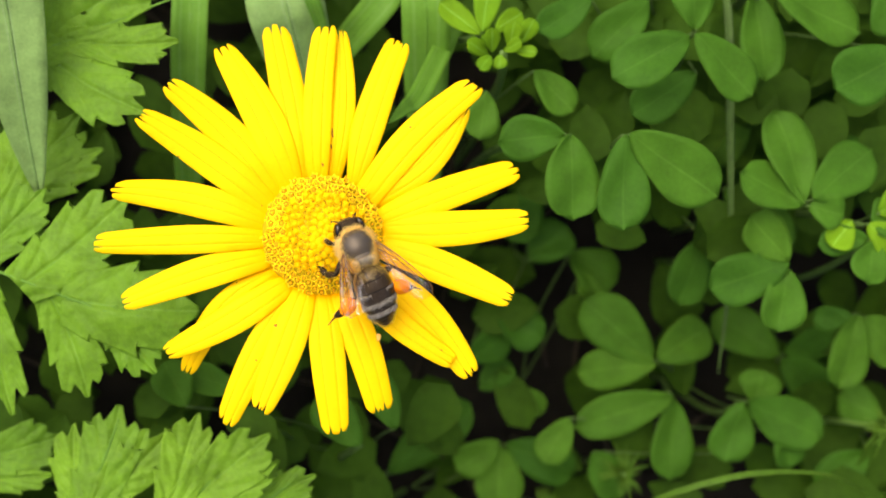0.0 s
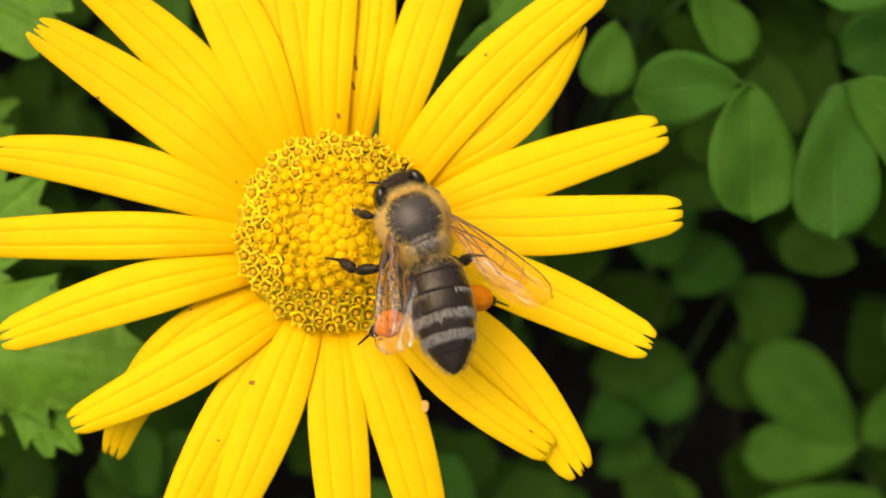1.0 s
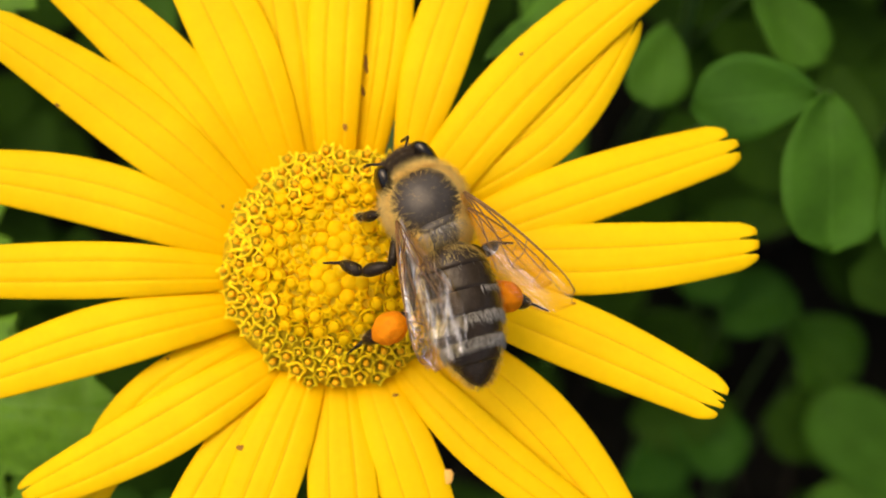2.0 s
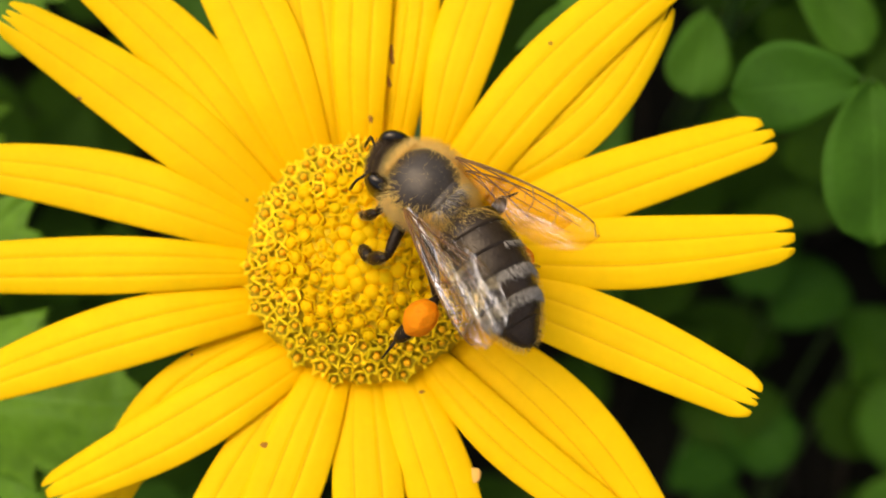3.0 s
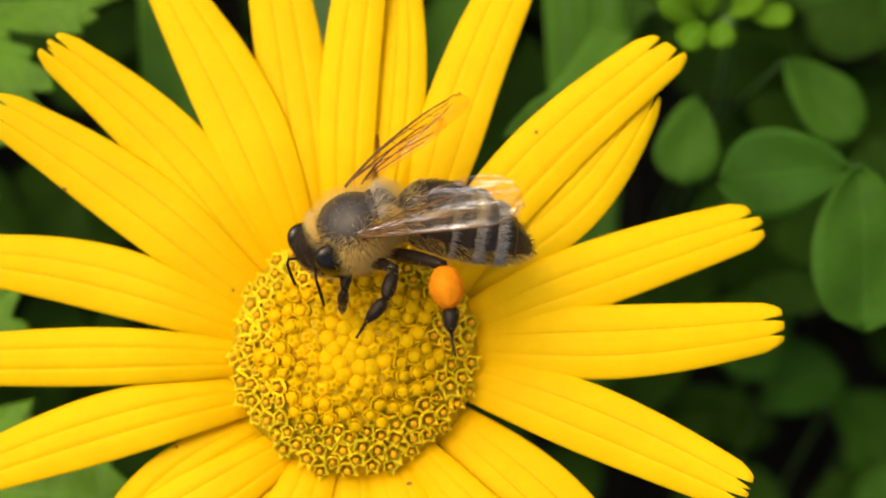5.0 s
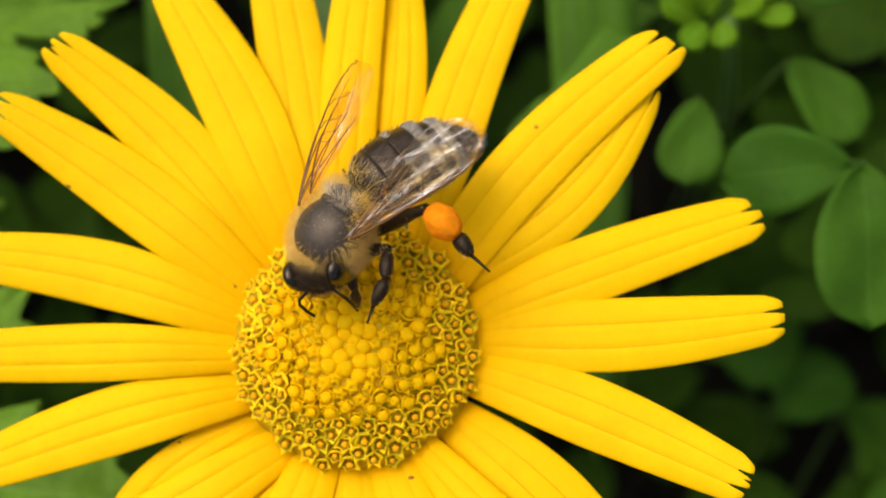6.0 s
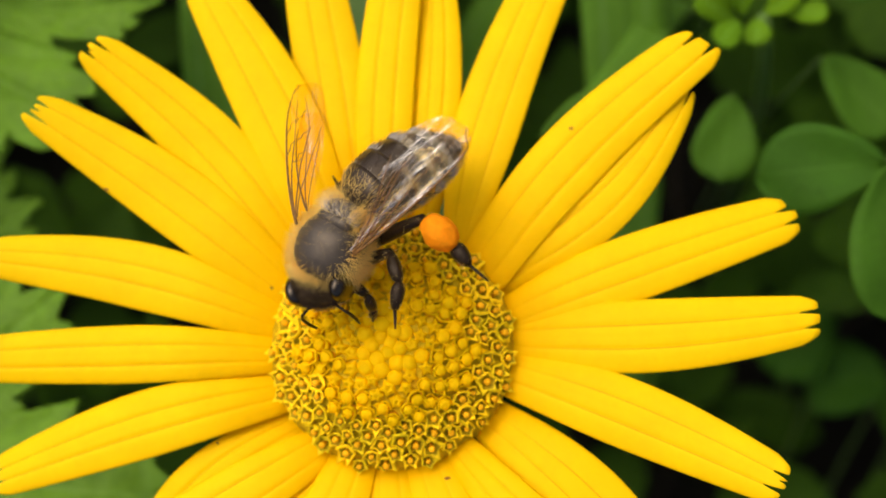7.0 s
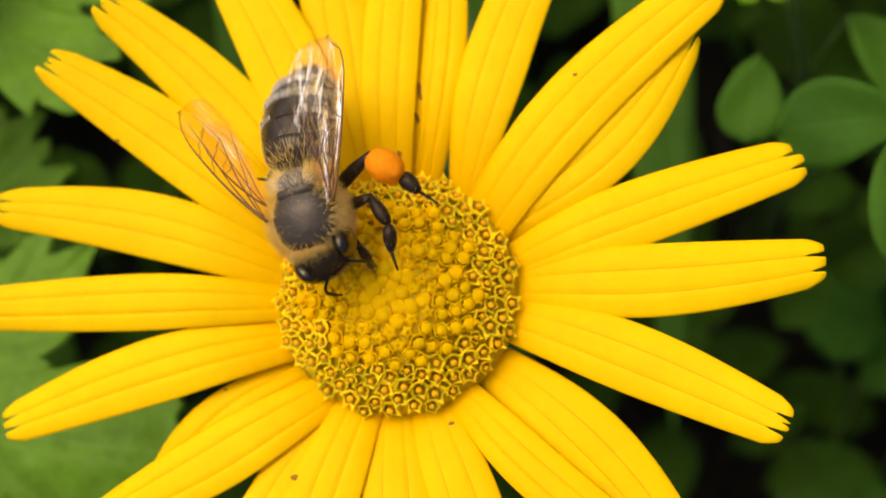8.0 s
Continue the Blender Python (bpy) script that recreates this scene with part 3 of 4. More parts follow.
FORE_VEINS = [((0.0, 0.95), (0.93, 0.98), 0.088, 0.032), ((0.93, 0.98), (1.0, 0.0), 0.028, 0.016), ((0.0, 0.75), (0.55, 0.45), 0.056, 0.028), ((0.55, 0.45), (0.88, 0.35), 0.028, 0.016),
              ((0.02, 0.4), (0.6, -0.35), 0.048, 0.024), ((0.03, 0.0), (0.55, -0.9), 0.036, 0.02), ((0.5, 0.95), (0.56, 0.45), 0.028, 0.024), ((0.66, 0.97), (0.72, 0.4), 0.024, 0.02),
              ((0.56, 0.45), (0.58, -0.32), 0.024, 0.02), ((0.72, 0.4), (0.74, -0.2), 0.02, 0.016), ((0.42, 0.55), (0.4, -0.1), 0.024, 0.02), ((0.58, -0.3), (0.86, -0.15), 0.02, 0.012)]
HIND_VEINS = [((0.0, 0.9), (0.9, 0.95), 0.056, 0.024), ((0.0, 0.3), (0.75, 0.1), 0.036, 0.016), ((0.03, -0.3), (0.6, -0.75), 0.028, 0.016), ((0.55, 0.9), (0.58, 0.15), 0.02, 0.016)]


def honey_bee():
    rng = random.Random(11)
    bee = thing("honey_bee", 0, 0, TOP + 5.5, "brown furry honey bee with orange pollen on its hind legs", "bee")
    thorax_r = (1.95, 1.85, 1.75)
    part("thorax", ball((0, 0, 0), thorax_r, 36, 24, 0.03), THORAX, bee, "dark shiny thorax ringed with tan fur")

    def skirt(d):
        return rng.random() < min(1.0, max(0.0, (0.86 - d.z) / 0.75)) ** 2

    part("thorax_fur", hairs(rng, ellipsoid_roots(rng, 17000, (0, 0, 0), thorax_r, skirt), 0.66, 0.0095), FUR, bee)
    part("collar_fur", hairs(rng, ellipsoid_roots(rng, 4000, (0.2, 0, 0), thorax_r, lambda d: d.x > 0.7), 0.5, 0.0075, (0.1, 0, 0.4)), FUR, bee)
    part("back_fuzz", hairs(rng, ellipsoid_roots(rng, 260, (0, 0, 0), thorax_r, lambda d: d.z > 0.4), 0.24, 0.006), FUR, bee)
    part("rear_shield", ball((-1.75, 0, 0.25), (0.8, 1.3, 1.25), 24, 14), THORAX, bee)
    part("back_ridge", ball((-1.35, 0, 1.05), (0.45, 1.05, 0.42), 24, 14), THORAX, bee, "dark raised crescent behind the thorax")
    part("ridge_tuft", hairs(rng, ellipsoid_roots(rng, 420, (-1.5, 0, 1.0), (0.45, 1.1, 0.42), lambda d: d.x < 0.1 and d.z > -0.2), 0.5, 0.008, (-0.7, 0, 0.2)), PALEFUR, bee)
    part("rump_fur", hairs(rng, ellipsoid_roots(rng, 4200, (-1.75, 0, 0.2), (0.8, 1.35, 1.3), lambda d: d.x < 0.5 and (abs(d.y) > 0.5 or d.z < 0.3 or rng.random() < 0.12)), 0.62, 0.0075, (-0.4, 0, 0)), FUR, bee)

    # abdomen, hinged at the waist
    belly = part("abdomen", tube([(0.5, 0, 0), (0, 0, 0), (-0.5, 0, 0), (-6.6, 0, -1.4)], [0.4, 0.45, 0.9, 0.2], 14), CUTICLE, bee, "dark banded abdomen with grey hair bands")
    cuts = (0.05, 1.35, 2.55, 3.75, 4.9, 6.0, 7.15)
    for a, b in zip(cuts, cuts[1:]):
        part("segment", tergite(a, min(b + 0.12, 7.15), 0.035 if b < 7 else 0.0), BAND, belly)
    roots, dark, fringe = [], [], []
    for n, (a, b) in enumerate(zip(cuts, cuts[1:])):
        for k in range(1300):
            ang = rng.uniform(-0.5, math.pi + 0.5)
            s = a + (b - a) * rng.uniform(0.02, 0.46 if n > 2 else 0.22) ** (1.0 if k % 3 else 0.8)
            r = abdomen_radius(s) * 1.0
            nrm = Vector((0.15, math.cos(ang), math.sin(ang) / 0.9)).normalized()
            p = Vector((-s, r * math.cos(ang), abdomen_axis(s) + 0.9 * r * math.sin(ang)))
            if n in (3, 4) or (n == 2 and abs(math.cos(ang)) > 0.45 and k < 500) or (n < 2 and k < 25):
                roots.append((p, nrm))
        for k in range(160):
            ang = rng.uniform(-0.6, math.pi + 0.6)
            s = rng.uniform(a, b)
            r = abdomen_radius(s)
            dark.append((Vector((-s, r * math.cos(ang), abdomen_axis(s) + 0.9 * r * math.sin(ang))), Vector((0, math.cos(ang), math.sin(ang)))))
        for k in range(260):
            ang = rng.choice((rng.uniform(-0.75, 0.25), math.pi - rng.uniform(-0.75, 0.25)))
            s = rng.uniform(a, b)
            r = abdomen_radius(s)
            fringe.append((Vector((-s, r * math.cos(ang), abdomen_axis(s) + 0.9 * r * math.sin(ang))), Vector((0, math.cos(ang), math.sin(ang)))))
    for k in range(420):
        ang, s = rng.uniform(-0.6, math.pi + 0.6), 0.2 + 1.0 * rng.random() ** 1.6
        r = abdomen_radius(s)
        fringe.append((Vector((-s, r * math.cos(ang), abdomen_axis(s) + 0.9 * r * math.sin(ang))), Vector((0, math.cos(ang), math.sin(ang)))))
    part("hair_band", hairs(rng, roots, 0.24, 0.01, (-1.8, 0, 0)), PALEFUR, belly, "pale grey hair bands")
    part("fine_hair", hairs(rng, dark, 0.22, 0.014, (-1.2, 0, 0)), DARKFUR, belly)
    part("side_fringe", hairs(rng, fringe, 0.32, 0.01, (-0.8, 0, 0)), FUR, belly)

    # head, hinged at the neck
    head = part("head", ball((0.85, 0, -0.3), (0.85, 1.55, 1.35), 28, 20), CUTICLE, bee, "black head with large glossy eyes")
    for side in (1, -1):
        part("eye", ball((0.88, side * 1.18, -0.06), (0.86, 0.57, 1.36), 28, 20, 0, None, Matrix.Rotation(radians(-14 * side), 3, "Z")), EYE, head, "large black glossy eye")
        pts = [(1.35, side * 0.4, 0.1), (1.8, side * 0.75, 0.35), (2.1, side * 1.15, 0.45), (2.35, side * 1.3, 0.2), (2.75, side * 1.3, -0.4), (3.1, side * 1.2, -0.95)]
        part("antenna", tube(pts, [0.08, 0.07, 0.075, 0.085, 0.09, 0.07], 8), LEGBLACK, head)
        part("jaw", tube([(1.25, side * 0.45, -1.6), (1.5, side * 0.35, -2.0), (1.6, side * 0.1, -2.3)], [0.24, 0.2, 0.08], 8), LEGBLACK, head)
    part("tongue", tube([(1.2, 0, -1.7), (1.5, 0, -2.4), (1.6, 0, -3.0)], [0.22, 0.14, 0.06], 8), LEGBLACK, head)
    part("face_plate", ball((1.35, 0, -1.0), (0.4, 0.75, 0.7), 16, 12), CUTICLE, head)
    part("face_fur", hairs(rng, ellipsoid_roots(rng, 3600, (0.85, 0, -0.3), (0.97, 1.6, 1.5), lambda d: d.x > 0.3 and abs(d.y) < 0.55 and d.z < 0.3 or d.x < -0.5), 0.4, 0.0085), FUR, head)
    part("brow_fur", hairs(rng, ellipsoid_roots(rng, 3600, (0.85, 0, -0.25), (0.97, 1.65, 1.45), lambda d: d.z > 0.1 and abs(d.y) < 0.66), 0.36, 0.0085), DARKFUR, head)

    limbs = {}
    limbs["front_left"] = leg(bee, "leg", [(0, 0, 0), (0.2, 1.1, 0.1), (0.75, 1.75, -0.85), (1.15, 1.9, -1.7), (1.35, 2.0, -2.2)], (0.3, 0.27, 0.2), 60, rng)
    limbs["front_right"] = leg(bee, "leg", [(0, 0, 0), (0.2, -1.1, 0.1), (0.75, -1.75, -0.85), (1.15, -1.9, -1.7), (1.35, -2.0, -2.2)], (0.3, 0.27, 0.2), 60, rng)
    limbs["mid_left"] = leg(bee, "leg", [(0, 0, 0), (-1.7, 1.6, 0.3), (-1.2, 3.0, -0.45), (-0.15, 3.6, -1.1), (0.35, 4.4, -1.45)], (0.32, 0.33, 0.31), 80, rng)
    limbs["mid_right"] = leg(bee, "leg", [(0, 0, 0), (-1.7, -1.6, 0.3), (-1.2, -3.0, -0.45), (-0.15, -3.6, -1.1), (0.35, -4.4, -1.45)], (0.32, 0.33, 0.31), 80, rng)
    limbs["hind_left"] = leg(bee, "leg", [(0, 0, 0), (-2.6, 2.7, 0.3), (-2.3, 4.4, -0.7), (-1.9, 5.4, -1.4), (-1.75, 6.5, -2.0)], (0.36, 0.36, 0.36), 80, rng, True)
    limbs["hind_right"] = leg(bee, "leg", [(0, 0, 0), (-2.6, -2.7, 0.3), (-2.3, -4.4, -0.7), (-1.9, -5.4, -1.4), (-1.75, -6.5, -2.0)], (0.36, 0.36, 0.36), 80, rng, True)
    limbs["fore_wing_left"] = wing(bee, "fore_wing", 8.3, 2.5, 1, FORE_VEINS, "clear amber-tinted fore wing with brown veins")
    limbs["fore_wing_right"] = wing(bee, "fore_wing", 8.3, 2.5, -1, FORE_VEINS, "clear amber-tinted fore wing with brown veins")
    limbs["hind_wing_left"] = wing(bee, "hind_wing", 5.9, 1.7, 1, HIND_VEINS, "short clear hind wing")
    limbs["hind_wing_right"] = wing(bee, "hind_wing", 5.9, 1.7, -1, HIND_VEINS, "short clear hind wing")
    limbs["head"], limbs["abdomen"] = head, belly
    return bee, limbs


bee, limbs = honey_bee()
# the lens is focused on the bee
cam.data.dof.use_dof, cam.data.dof.focus_object, cam.data.dof.aperture_fstop = True, bee, 34.0

# seconds, thorax place (mm), roll, pitch, heading, turn of the head and of the abdomen, droop of the abdomen (degrees)
BEE_ROWS = [
    (0, 3.34, -1.88, 90.60, 6, 6, 110.9, -2.7, 2.4, 19.7),
    (0.5, 4.67, -1.54, 90.40, 6, 4, 118.1, 5, -7.7, 11.2),
    (1, 5.07, -0.12, 90.40, 6, 2, 111, 5.8, -8.6, -9.4),
    (1.2, 4.65, 1.25, 90.40, 7, 2, 115.2, 18.9, -18.3, -15.5),
    (2.3, 4.50, 2.65, 90.40, 8, 2, 113.5, 10.6, -6.3, 0.7),
    (2.5, 3.74, 2.93, 90.40, 9, 2, 126, 31.1, -22.2, -11),
    (3, 3.33, 2.95, 90.50, 12, 3, 137, 24.4, -17.5, -3.8),
    (3.5, 3.51, 3.32, 90.50, 14, 4, 146, 30.5, -20.4, 4.7),
    (4, 2.44, 4.87, 90.60, 22, 5, 156.4, 29.7, -20.8, 1.3),
    (4.5, 2.37, 5.02, 90.70, 32, 6, 174.3, 35, -9.2, 32.7),
    (5, 0.69, 5.37, 90.70, 36, 6, 198.9, 30, -12.6, 27.4),
    (5.2, 0.75, 5.70, 90.70, 34, 6, 204, 30, -7.9, 29.5),
    (6.3, -0.89, 4.56, 90.60, 20, 6, 240, 37.9, -15, 16.8),
    (6.5, -1.14, 5.18, 90.60, 18, 6, 237.5, 27, -6.9, 17.5),
    (7, -2.25, 4.26, 90.60, 18, 6, 238.9, 33.8, -10.3, 25.3),
    (7.5, -2.0, 3.75, 90.60, 16, 6, 267.5, 14, -13.2, 22),
    (8, -3.28, 2.93, 90.60, 14, 6, 282.1, 23.1, -2.7, 22.2),
]
# left wings: seconds, spread, raise
WING_LEFT = [
    (0, 26.7, 27.2),
    (0.5, 42.0, 19.4),
    (1, 31.2, 23.2),
    (1.2, 29.8, 24.7),
    (2.3, 17.0, 15.2),
    (2.5, 21.8, 19.7),
    (3, 25.9, 10.7),
    (3.5, 28.5, 15.4),
    (4, 24.3, 9.6),
    (4.5, 19.6, -1.8),
    (5, 22.0, 0.5),
    (5.2, 23.0, -1.7),
    (6.3, 30.0, 0.5),
    (6.5, 27.0, 1.0),
    (7, 23.1, 3.0),
    (7.5, 27.0, -3.0),
    (8, 15.6, -8.5),
]
# right wings
WING_RIGHT = [
    (0, 27.8, 6.7),
    (0.5, 23.0, 6.9),
    (1, 33.5, 7.2),
    (1.2, 29.5, 5.9),
    (2.3, 18.2, 22.9),
    (2.5, 15.9, 17.1),
    (3, 12.9, 14.8),
    (3.5, 9.3, 16.8),
    (4, 27.8, -7.8),
    (4.5, 40.7, -12.0),
    (5, 40.8, -9.7),
    (5.2, 38.1, -13.5),
    (6.3, 23.8, -8.9),
    (6.5, 31.4, -13.7),
    (7, 45.8, -16.4),
    (7.5, 40.0, -16.0),
    (8, 36.4, -12.8),
]
# legs: seconds, swing back, lift
HIND_LEFT = [
    (0, 32.6, -2.3),
    (0.5, 21.0, 1.0),
    (1, 27.1, -12.8),
    (1.2, 5.3, 7.3),
    (2.3, 23.6, -13.0),
    (2.5, 15.9, 0.0),
    (3, 9.4, -6.0),
    (3.5, -0.7, -22.2),
    (4, 7.9, 2.5),
    (4.5, -8.3, -12.0),
    (5, -1.0, 6.0),
    (5.2, 1.0, 8.0),
    (6.3, -7.0, 28.0),
    (6.5, -14.0, 33.0),
    (7, -4.0, 23.0),
    (7.5, -25.0, 45.0),
    (8, -37.0, 40.1),
]
# mid legs
MID_LEFT = [
    (0, -6.3, -31.8),
    (0.5, -20.1, -7.7),
    (1, -0.5, 0.0),
    (1.2, 9.3, 6.2),
    (2.3, -1.5, -17.9),
    (2.5, -12.5, -29.8),
    (3, -31.1, -34.7),
    (3.5, -38.2, -30.3),
    (4, 5.6, 36.9),
    (4.5, -14.7, 21.0),
    (5, -14.6, 18.7),
    (5.2, -23.9, 15.2),
    (6.3, -37.6, 43.0),
    (6.5, -39.0, 29.2),
    (7, -21.0, 36.2),
    (7.5, -46.8, 35.8),
    (8, -51.7, 31.4),
]
# front legs
FRONT_LEFT = [
    (0, -14.3, -12.9),
    (0.5, -14.6, -11.3),
    (1, -8.3, 0.6),
    (1.2, 9.0, -11.4),
    (2.3, 23.5, -12.4),
    (2.5, 21.0, -18.9),
    (3, 7.2, -23.0),
    (3.5, -18.3, -16.0),
    (4, 6.8, -31.7),
    (4.5, -15.0, -32.7),
    (5, -19.4, -32.9),
    (5.2, -35.9, -33.1),
    (6.3, -31.2, -30.7),
    (6.5, -27.9, -20.0),
    (7, 1.7, -26.5),
    (7.5, -41.1, -18.6),
    (8, -45.1, -13.1),
]
# right hind leg
HIND_RIGHT = [
    (0, 36.8, -1.8),
    (0.5, 44.7, -12.7),
    (1, 44.5, -10.0),
    (1.2, 45.5, -11.5),
    (2.3, 51.5, 4.6),
    (2.5, 55.0, -24.0),
    (3, 55.0, -24.0),
    (3.5, 55.0, -24.0),
    (4, 55.0, -24.0),
    (4.5, 55.0, -24.0),
    (5, 55.0, -24.0),
    (5.2, 55.0, -24.0),
    (6.3, 55.0, -24.0),
    (6.5, 55.0, -24.0),
    (7, 55.0, -24.0),
    (7.5, 55.0, -24.0),
    (8, 55.0, -24.0),
]

MID_RIGHT, FRONT_RIGHT = [(0, 55, -8), (4.0, 50, -8), (8.0, 55, -8)], [(0, 5, -25), (4.0, 0, -22), (8.0, 5, -25)]
HIPS = {"front": (1.0, 1.0, -1.35), "mid": (-0.1, 1.2, -1.45), "hind": (-1.1, 1.1, -1.35)}



# ---- the plants round it ----
def leaflet_fn(base, tip, width, seed):
    """An egg-shaped leaflet, widest past its middle, folded lightly along the midrib, with a tiny point."""
    rng = random.Random(seed)
    b, t = Vector(base), Vector(tip)
    way = t - b
    long = way.length
    way.normalize()
    left = Vector((-way.y, way.x, 0)).normalized()
    fold, curl, tilt, wob = rng.uniform(0.05, 0.32), rng.uniform(-0.12, 0.2), rng.uniform(-0.3, 0.3), rng.uniform(0, 6.28)

    def fn(u, v):
        w = (1.56 * u ** 0.6 * (1 - u ** 3) ** 0.55) if 0 < u < 1 else 0.0
        w = max(w, 0.03 if u < 0.5 else 0.004) * width / 2
        w *= 1 + 0.03 * math.sin(9 * u + wob)
        z = abs(v) * w * fold + tilt * v * w - curl * long * (2 * u - 1) ** 2 * 0.5 + 0.04 * width * math.sin(7 * u + 3 * v + wob)
        p = b + way * long * u + left * (w * v)
        return (p.x, p.y, p.z + z)

    return fn


plant_count = 0


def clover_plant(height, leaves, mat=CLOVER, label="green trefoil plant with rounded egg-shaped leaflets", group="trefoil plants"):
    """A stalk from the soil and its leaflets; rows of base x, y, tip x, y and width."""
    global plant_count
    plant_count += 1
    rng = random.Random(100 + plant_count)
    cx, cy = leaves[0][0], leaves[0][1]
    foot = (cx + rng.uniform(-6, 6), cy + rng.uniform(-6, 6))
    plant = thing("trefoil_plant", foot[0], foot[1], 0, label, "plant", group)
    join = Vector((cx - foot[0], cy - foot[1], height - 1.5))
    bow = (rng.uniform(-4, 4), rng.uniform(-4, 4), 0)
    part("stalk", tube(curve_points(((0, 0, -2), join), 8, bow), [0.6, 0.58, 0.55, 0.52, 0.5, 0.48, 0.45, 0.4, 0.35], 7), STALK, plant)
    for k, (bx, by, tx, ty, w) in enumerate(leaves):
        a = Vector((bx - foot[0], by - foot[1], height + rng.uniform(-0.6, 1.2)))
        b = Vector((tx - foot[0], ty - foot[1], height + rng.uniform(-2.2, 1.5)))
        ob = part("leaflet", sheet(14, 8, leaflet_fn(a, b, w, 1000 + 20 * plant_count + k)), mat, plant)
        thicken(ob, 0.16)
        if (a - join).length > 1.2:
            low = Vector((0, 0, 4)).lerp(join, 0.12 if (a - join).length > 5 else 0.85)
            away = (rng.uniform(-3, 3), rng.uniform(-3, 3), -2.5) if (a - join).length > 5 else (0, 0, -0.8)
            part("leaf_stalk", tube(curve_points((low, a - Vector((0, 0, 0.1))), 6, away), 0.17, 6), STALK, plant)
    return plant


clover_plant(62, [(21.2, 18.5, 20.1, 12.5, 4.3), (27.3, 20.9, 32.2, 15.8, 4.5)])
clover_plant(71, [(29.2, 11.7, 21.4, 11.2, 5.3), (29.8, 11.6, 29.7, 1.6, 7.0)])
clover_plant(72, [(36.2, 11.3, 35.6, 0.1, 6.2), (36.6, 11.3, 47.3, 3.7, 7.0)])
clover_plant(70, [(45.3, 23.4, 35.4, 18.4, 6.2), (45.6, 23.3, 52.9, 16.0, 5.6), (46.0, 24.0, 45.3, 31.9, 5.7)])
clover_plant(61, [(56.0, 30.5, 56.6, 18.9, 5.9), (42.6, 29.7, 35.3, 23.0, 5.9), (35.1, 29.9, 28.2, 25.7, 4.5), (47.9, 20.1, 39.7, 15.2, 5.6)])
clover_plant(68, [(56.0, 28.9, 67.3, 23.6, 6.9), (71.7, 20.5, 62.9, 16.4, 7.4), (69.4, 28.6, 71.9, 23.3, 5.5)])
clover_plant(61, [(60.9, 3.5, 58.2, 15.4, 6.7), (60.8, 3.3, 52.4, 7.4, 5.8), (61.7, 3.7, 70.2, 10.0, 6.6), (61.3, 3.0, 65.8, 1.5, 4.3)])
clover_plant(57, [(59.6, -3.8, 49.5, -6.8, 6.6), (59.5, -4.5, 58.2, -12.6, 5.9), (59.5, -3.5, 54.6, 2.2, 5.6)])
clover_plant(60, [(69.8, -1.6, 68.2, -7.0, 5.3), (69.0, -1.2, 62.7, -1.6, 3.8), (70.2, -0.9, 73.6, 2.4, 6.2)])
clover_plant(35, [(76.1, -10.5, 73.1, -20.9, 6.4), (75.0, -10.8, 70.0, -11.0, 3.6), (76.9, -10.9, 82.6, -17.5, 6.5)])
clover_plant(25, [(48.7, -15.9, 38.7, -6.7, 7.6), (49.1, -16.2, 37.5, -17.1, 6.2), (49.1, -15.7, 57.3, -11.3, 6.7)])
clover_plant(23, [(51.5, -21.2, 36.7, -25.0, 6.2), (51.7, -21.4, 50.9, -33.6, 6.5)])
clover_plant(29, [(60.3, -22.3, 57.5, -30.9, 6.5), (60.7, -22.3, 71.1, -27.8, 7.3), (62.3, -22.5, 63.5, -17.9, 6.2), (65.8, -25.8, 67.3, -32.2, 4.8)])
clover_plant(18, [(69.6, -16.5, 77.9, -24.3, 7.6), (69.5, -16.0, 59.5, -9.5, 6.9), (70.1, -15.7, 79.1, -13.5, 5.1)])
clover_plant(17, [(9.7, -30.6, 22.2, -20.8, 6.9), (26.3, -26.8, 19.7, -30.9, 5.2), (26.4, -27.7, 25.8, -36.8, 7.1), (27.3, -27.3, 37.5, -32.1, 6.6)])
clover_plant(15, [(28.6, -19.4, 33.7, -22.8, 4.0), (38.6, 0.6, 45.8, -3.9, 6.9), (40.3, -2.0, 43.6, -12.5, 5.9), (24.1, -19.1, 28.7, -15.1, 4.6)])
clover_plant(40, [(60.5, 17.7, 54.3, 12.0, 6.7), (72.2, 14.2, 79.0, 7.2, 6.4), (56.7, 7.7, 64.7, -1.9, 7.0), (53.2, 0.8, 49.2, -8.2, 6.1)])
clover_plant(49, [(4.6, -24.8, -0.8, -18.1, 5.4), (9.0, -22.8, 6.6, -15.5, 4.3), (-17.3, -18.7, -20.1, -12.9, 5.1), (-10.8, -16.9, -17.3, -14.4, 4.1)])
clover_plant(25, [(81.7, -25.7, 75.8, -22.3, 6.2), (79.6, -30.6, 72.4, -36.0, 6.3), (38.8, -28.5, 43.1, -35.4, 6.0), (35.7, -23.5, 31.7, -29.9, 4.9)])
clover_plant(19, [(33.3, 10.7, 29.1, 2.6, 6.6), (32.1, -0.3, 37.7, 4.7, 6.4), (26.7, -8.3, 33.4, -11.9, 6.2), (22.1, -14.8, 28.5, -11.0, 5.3)])


